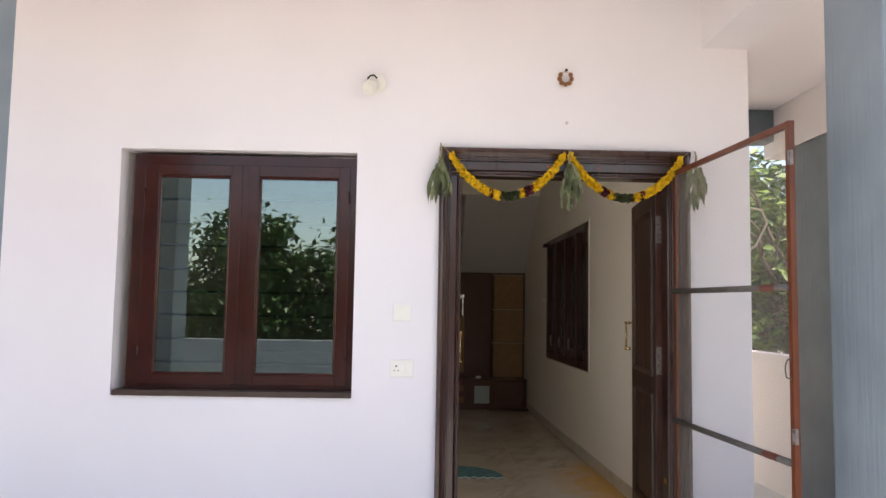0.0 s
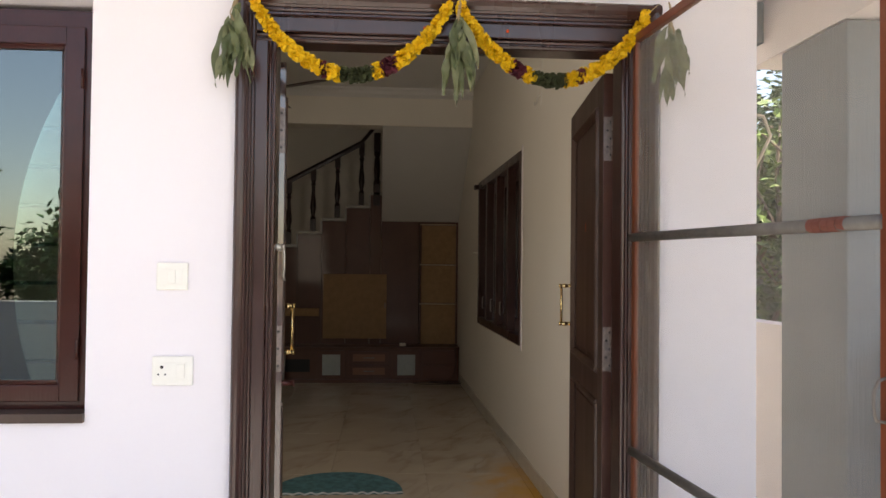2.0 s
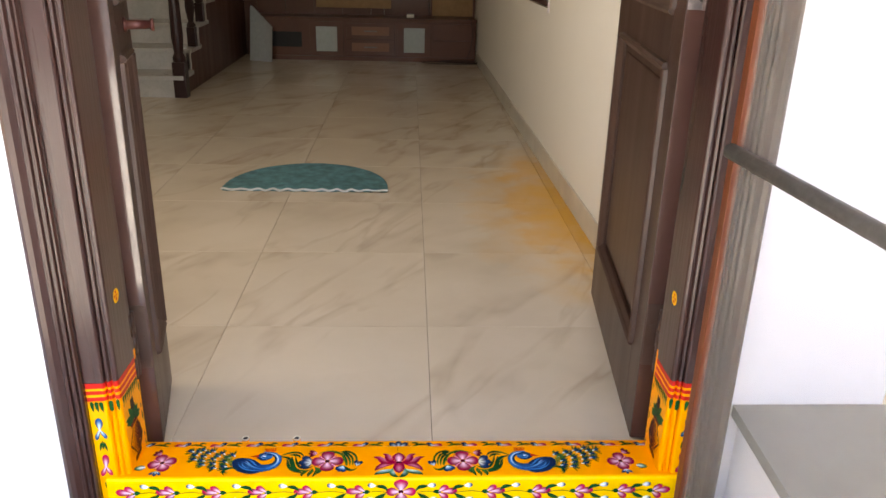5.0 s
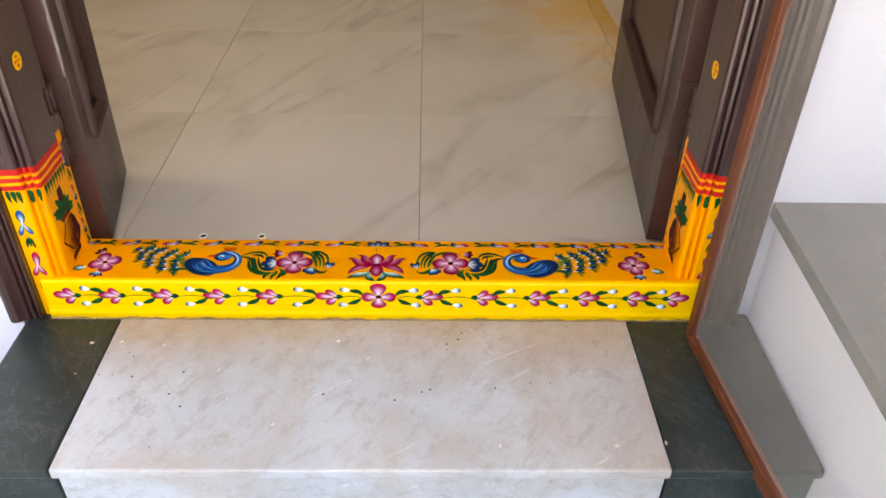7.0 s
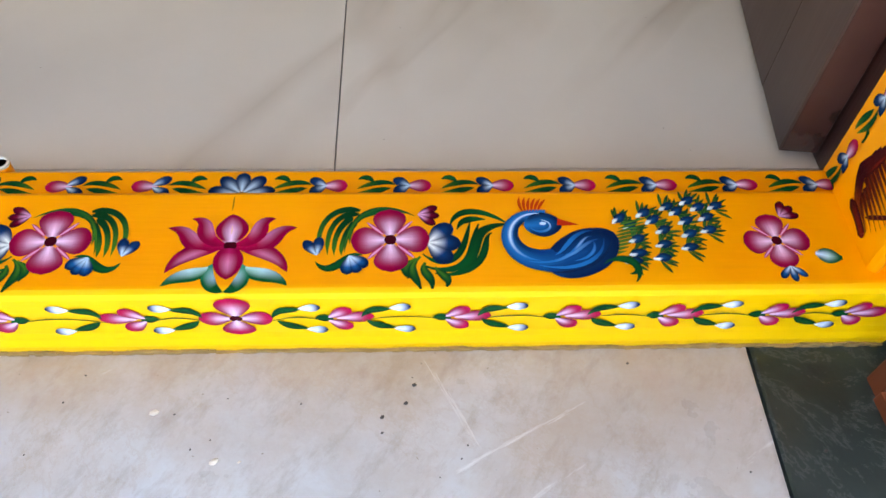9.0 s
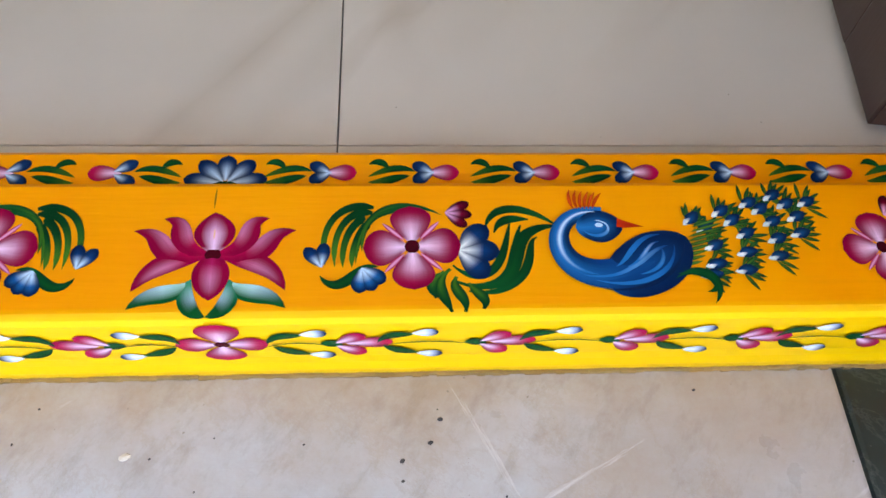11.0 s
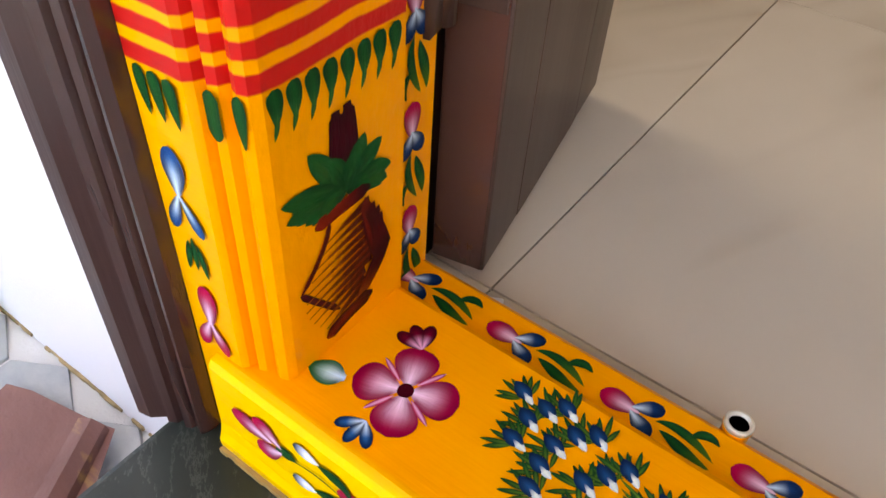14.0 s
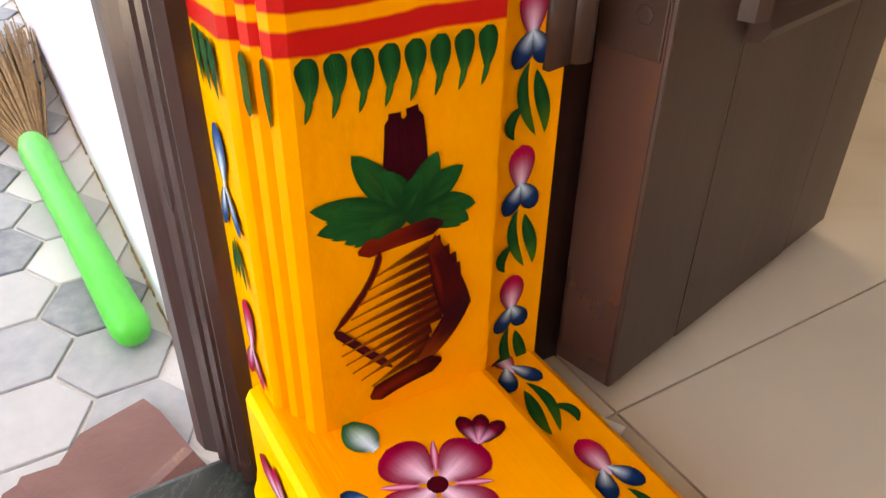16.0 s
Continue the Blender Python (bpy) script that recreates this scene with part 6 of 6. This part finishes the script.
sweep(bm, [(0.0, 0.0), (0.006, 0.008), (0.018, 0.010), (0.018, 0.0125), (0.005, 0.011), (-0.002, 0.001)], (-0.02, -0.078, 0.004), (0.060, -0.050, 0.005), (-0.25, 0.97, 0), (0, 0, 1))
part("curled_edge", bm, k.m, board, "curled torn edge")

chip = thing("paper_chip", "tiny white paper chip beside the door leaf", "paper", pose(-0.517, 0.158, 0.001))
part("flake", one_box(-0.009, 0.011, -0.004, 0.004, 0, 0.003, 0.001, pose(0, 0, 0, 0, -8, 20)), plain("white_paper", (0.8, 0.78, 0.72), 0.8), chip)

bm = bmesh.new()
rnd = random.Random(21)
for k in range(70):
    x, y, r = rnd.uniform(-0.6, 0.56), rnd.uniform(-0.32, -0.035), rnd.choice((0.0006, 0.0008, 0.0011, 0.0017))
    bmesh.ops.create_icosphere(bm, subdivisions=1, radius=r, matrix=pose(x, y, STEP_Z + r * 0.5, 0, 0, rnd.uniform(0, 90)) @ Matrix.Diagonal((1.4, 1, 0.7, 1)))
ob = part("grit", bm, plain("dark_grit", (0.06, 0.05, 0.045), 0.9))
tagged(ob, "dark grit scattered over the marble step", "grit", kind="stuff")
bm = bmesh.new()
for k in range(16):
    x, y, r = rnd.uniform(-0.5, 0.5), rnd.uniform(-0.32, -0.035), rnd.choice((0.0012, 0.0018, 0.003))
    bmesh.ops.create_icosphere(bm, subdivisions=1, radius=r, matrix=pose(x, y, STEP_Z + r * 0.3, 0, 0, rnd.uniform(0, 90)) @ Matrix.Diagonal((1.6, 1, 0.5, 1)))
ob = part("plaster_crumb", bm, plain("pale_crumb", (0.7, 0.62, 0.5), 0.9))
tagged(ob, "pale plaster crumbs on the marble step", "crumbs", kind="stuff")
bm = bmesh.new()
for k in range(320):
    x = -0.665 - 0.0075 * k
    high = 0.004 + 0.004 * math.sin(k * 0.37) + 0.003 * math.sin(k * 1.13 + 1) + 0.006 * rnd.random() ** 2
    if high > 0.002:
        box(bm, x - 0.0075, x, -0.001 - 0.002 * rnd.random(), 0.0, PORCH_Z - 0.002, PORCH_Z + 0.3 * high)
setting("trim_joint", bm, plain("brown_joint_stain", (0.46, 0.32, 0.15), 0.9, var=0.6, scale=40), "brown stained joint at the foot of the wall", "joint")


# ---- around the house ----
setting("side_ceiling", one_box(0.986, 4.3, 0.001, 2.6, 3.05, 3.25), WHITE, "white slab over the side passage", "ceiling")
setting("side_beam", one_box(2.22, 2.62, -2.19, 2.6, 2.66, 3.049), WHITE, "white beam along the side passage", "beam")
# beam and wide pillar wear the dimmed slate: their shade is in the colour
setting("slate_beam", one_box(0.98, 2.218, 2.4, 2.6, 2.78, 3.048), SHADESLATE, "slate beam at the end of the passage, shade painted in", "beam")
pillar((2.33, 1.84, PORCH_Z), 0.22, 0.68, 2.84, "slate textured wide pillar at the compound wall, shade painted in", SHADESLATE)
setting("compound_wall_side", one_box(2.3, 2.45, 2.185, 9.0, -0.45, 0.97), WHITE, "white low compound wall beside the house", "wall")
setting("compound_wall_side_front", one_box(2.452, 2.62, -6.5, 1.9, -0.45, 0.97), WHITE, "white low compound wall beside the forecourt", "wall")
setting("compound_wall_front", one_box(-9.0, 2.5, -7.2, -7.0, -0.45, 0.85), plain("grey_wall_paint", (0.32, 0.34, 0.36), 0.8), "grey low compound wall at the street", "wall")
setting("side_passage", one_box(0.96, 2.45, 0.0, 9.0, -0.45, PORCH_Z - 0.006), GROUT, "paved passage beside the house", "floor")

fit_ = thing("pipe_fitting", "cream plastic pipe stub with a looped cable", "pipe", pose(1.10, 0.62, 1.60))
bm = bmesh.new()
lathe(bm, [(0.035, 0), (0.04, 0.02), (0.04, 0.26), (0.028, 0.31), (0.02, 0.36)], 16)
part("stub", bm, plain("yellowed_plastic", (0.50, 0.42, 0.26), 0.5), fit_, smooth=True)
bm = bmesh.new()
tube(bm, [(0.0, 0, 0.34), (0.1, 0, 0.36), (0.22, 0, 0.34), (0.25, 0, 0.26), (0.18, 0, 0.12), (0.05, 0, 0.04), (-0.08, 0, 0.0)], 0.007, 8)
part("cable", bm, plain("cream_cable", (0.55, 0.48, 0.36), 0.6), fit_, smooth=True)
part("bracket", one_box(-0.145, -0.03, -0.02, 0.02, 0.1, 0.16, 0.003), IRON, fit_)

BARK = plain("grey_brown_bark", (0.10, 0.075, 0.055), 0.95, var=0.5, scale=12, bump=0.02)


def foliage(name, a, b):
    k = Mat(name, 0.5)
    k.color(k.mix(k.ramp(k.island(), (0.0, (0, 0, 0)), (1.0, (1, 1, 1))), a, b))
    return k.m


GREENS = (foliage("leaf_green", (0.03, 0.075, 0.018), (0.075, 0.15, 0.03)), foliage("leaf_yellow_green", (0.05, 0.11, 0.02), (0.14, 0.22, 0.04)), foliage("leaf_deep_green", (0.018, 0.05, 0.015), (0.05, 0.10, 0.028)))


def tree(x, y, h, spread, seed, label, leaves=2600, size=0.13, trunk=0.09, low=0.3):
    rnd = random.Random(seed)
    t = thing("tree", label, "tree", pose(x, y, -0.46))
    bm = bmesh.new()
    tips = []

    def limb(p, d, ln, r, depth):
        pts, q = [p], p
        for k in range(4):
            d = (d + Vector((rnd.uniform(-0.2, 0.2), rnd.uniform(-0.2, 0.2), rnd.uniform(-0.05, 0.15)))).normalized()
            q = q + d * ln / 4
            pts.append(q)
        tube(bm, pts, r, 7, (1, 0.9, 0.8, 0.7, 0.6))
        tips.extend(pts[2:] if depth else pts[3:])
        if depth < 3:
            for k in range(rnd.randint(3, 4)):
                a = rnd.uniform(0, 6.28)
                nd = (d * 0.7 + Vector((math.cos(a), math.sin(a), rnd.uniform(0.0, 0.6))) * 0.8).normalized()
                limb(pts[rnd.randint(2, 4)], nd, ln * rnd.uniform(0.55, 0.8), r * 0.55, depth + 1)

    limb(Vector((0, 0, 0)), Vector((0, 0, 1)), h * low + 0.3, trunk, 0)
    part("trunk", bm, BARK, t)
    # clumps of leaves fill an uneven egg, thickest near its skin
    clumps = []
    for k in range(70):
        d = Vector((rnd.gauss(0, 1), rnd.gauss(0, 1), rnd.gauss(0, 1))).normalized()
        q = d * rnd.random() ** 0.45 * rnd.uniform(0.75, 1.05)
        clumps.append((Vector((q.x * spread, q.y * spread, h * (0.56 + 0.40 * q.z))), spread * rnd.uniform(0.09, 0.19)))
    me_v, me_f = [], []
    for k in range(leaves):
        c, r = rnd.choice(clumps)
        p = c + Vector((rnd.gauss(0, 1), rnd.gauss(0, 1), rnd.gauss(0, 0.9))) * r
        p.z = max(p.z, 0.25 + rnd.random() * 0.3)
        d = Vector((rnd.gauss(0, 1), rnd.gauss(0, 1), rnd.gauss(-0.35, 0.6))).normalized()
        s = d.cross(Vector((rnd.gauss(0, 0.4), rnd.gauss(0, 0.4), 1))).normalized()
        n = s.cross(d)
        L, W = size * rnd.uniform(0.7, 1.3), size * rnd.uniform(0.20, 0.32)
        i = len(me_v)
        me_v += [p, p + d * L * 0.45 + s * W + n * W * 0.3, p + d * L, p + d * L * 0.45 - s * W + n * W * 0.3, p + d * L * 0.5]
        me_f += [(i, i + 1, i + 4), (i + 1, i + 2, i + 4), (i + 2, i + 3, i + 4), (i + 3, i, i + 4)]
    me = bpy.data.meshes.new("crown")
    me.from_pydata([tuple(v) for v in me_v], [], me_f)
    me.materials.append(GREENS[seed % 3])
    ob = new("crown", me)
    ob.parent = t
    return t


for x, y, h, sp, seed in ((-3.75, -9.1, 3.9, 1.15, 3), (-5.0, -9.9, 2.5, 1.0, 5), (-7.9, -9.4, 5.4, 1.35, 6), (-2.2, -9.8, 3.3, 1.3, 9), (0.6, -10.4, 4.4, 1.5, 7)):
    tree(x, y, h, sp, seed, "leafy green tree beyond the compound wall", 8000, 0.17)
for x, y, h, sp, seed in ((4.0, 4.3, 3.4, 1.0, 2), (3.3, 5.2, 3.8, 1.1, 4), (2.0, 10.5, 4.2, 1.2, 6), (4.6, 6.8, 4.6, 1.3, 8), (5.6, 1.2, 3.6, 1.0, 10), (5.6, 3.8, 5.0, 1.3, 13), (6.6, 6.0, 5.4, 1.4, 11)):
    tree(x, y, h, sp, seed, "sunlit garden tree beside the house", 6000, 0.16)

hs = thing("neighbour_house", "plain grey house across the street", "house", pose(-16.8, -17.0, -0.45))
part("wall", one_box(-3.2, 3.4, -3, 0, 0, 6.2), plain("grey_render", (0.22, 0.23, 0.25), 0.85), hs)
part("roof", one_box(-3.4, 3.6, -3.2, 0.2, 6.2, 6.45), CONCRETE, hs)
for x in (-2.0, 1.4):
    wn_ = part("window", one_box(x - 0.7, x + 0.7, -0.02, 0.05, 3.6, 5.0), DARK, hs)
    part("frame", one_box(x - 0.78, x + 0.78, 0.0, 0.08, 3.5, 3.6), WHITE, wn_)

# ---- hexagon tiles of the forecourt ----
HS = 0.058


def hex_ring(r, z):
    return [(r * math.cos(radians(60 * k + 30)), r * math.sin(radians(60 * k + 30)), z) for k in range(6)]


bm = bmesh.new()
lo, mid_, hi = ([bm.verts.new(p) for p in hex_ring(r, z)] for r, z in ((HS - 0.0030, -0.006), (HS - 0.0030, -0.0006), (HS - 0.0038, 0.0)))
for a, b in ((lo, mid_), (mid_, hi)):
    for i in range(6):
        bm.faces.new((a[i], a[(i + 1) % 6], b[(i + 1) % 6], b[i]))
bm.faces.new(hi)
hex_mesh = mesh_of(bm, "hexagon_tile", HEX)
pave = bpy.data.objects["pavement"]
dx, dy = HS * math.sqrt(3), HS * 1.5
rest_v, rest_f = [], []
for j in range(-78, 0):
    for i in range(-36, 37):
        x, y = dx * (i + 0.5 * (j % 2)), dy * j + 0.03
        if -1.95 < x < -0.55 and y > -0.62:
            ob = new("hexagon_tile", hex_mesh)
            ob.parent = pave
            ob.matrix_basis = pose(x, y, PORCH_Z)
        else:
            b0 = len(rest_v)
            rest_v += [(x + p, y + q, PORCH_Z) for p, q, _ in hex_ring(HS - 0.0038, 0)] + [(x + p, y + q, PORCH_Z - 0.004) for p, q, _ in hex_ring(HS - 0.003, 0)]
            rest_f += [tuple(range(b0, b0 + 6))] + [(b0 + k, b0 + 6 + k, b0 + 6 + (k + 1) % 6, b0 + (k + 1) % 6) for k in range(6)]
me = bpy.data.meshes.new("hexagon_paving")
me.from_pydata(rest_v, [], rest_f)
k = Mat("hexagon_paving", 0.45)
c = k.ramp(k.island(), (0.0, (0.17, 0.19, 0.205)), (0.34, (0.30, 0.32, 0.325)), (0.55, (0.42, 0.43, 0.42)), (0.8, (0.60, 0.60, 0.58)))
c.node.color_ramp.interpolation = "CONSTANT"
k.color(k.mix(k.ramp(k.noise(45, 5), (0.35, (0, 0, 0)), (0.75, (0.4, 0.4, 0.4))), c, (0.55, 0.55, 0.53)))
me.materials.append(k.m)
ob = new("hexagon_paving", me)
ob.parent = pave
ob["kind"] = "stuff"
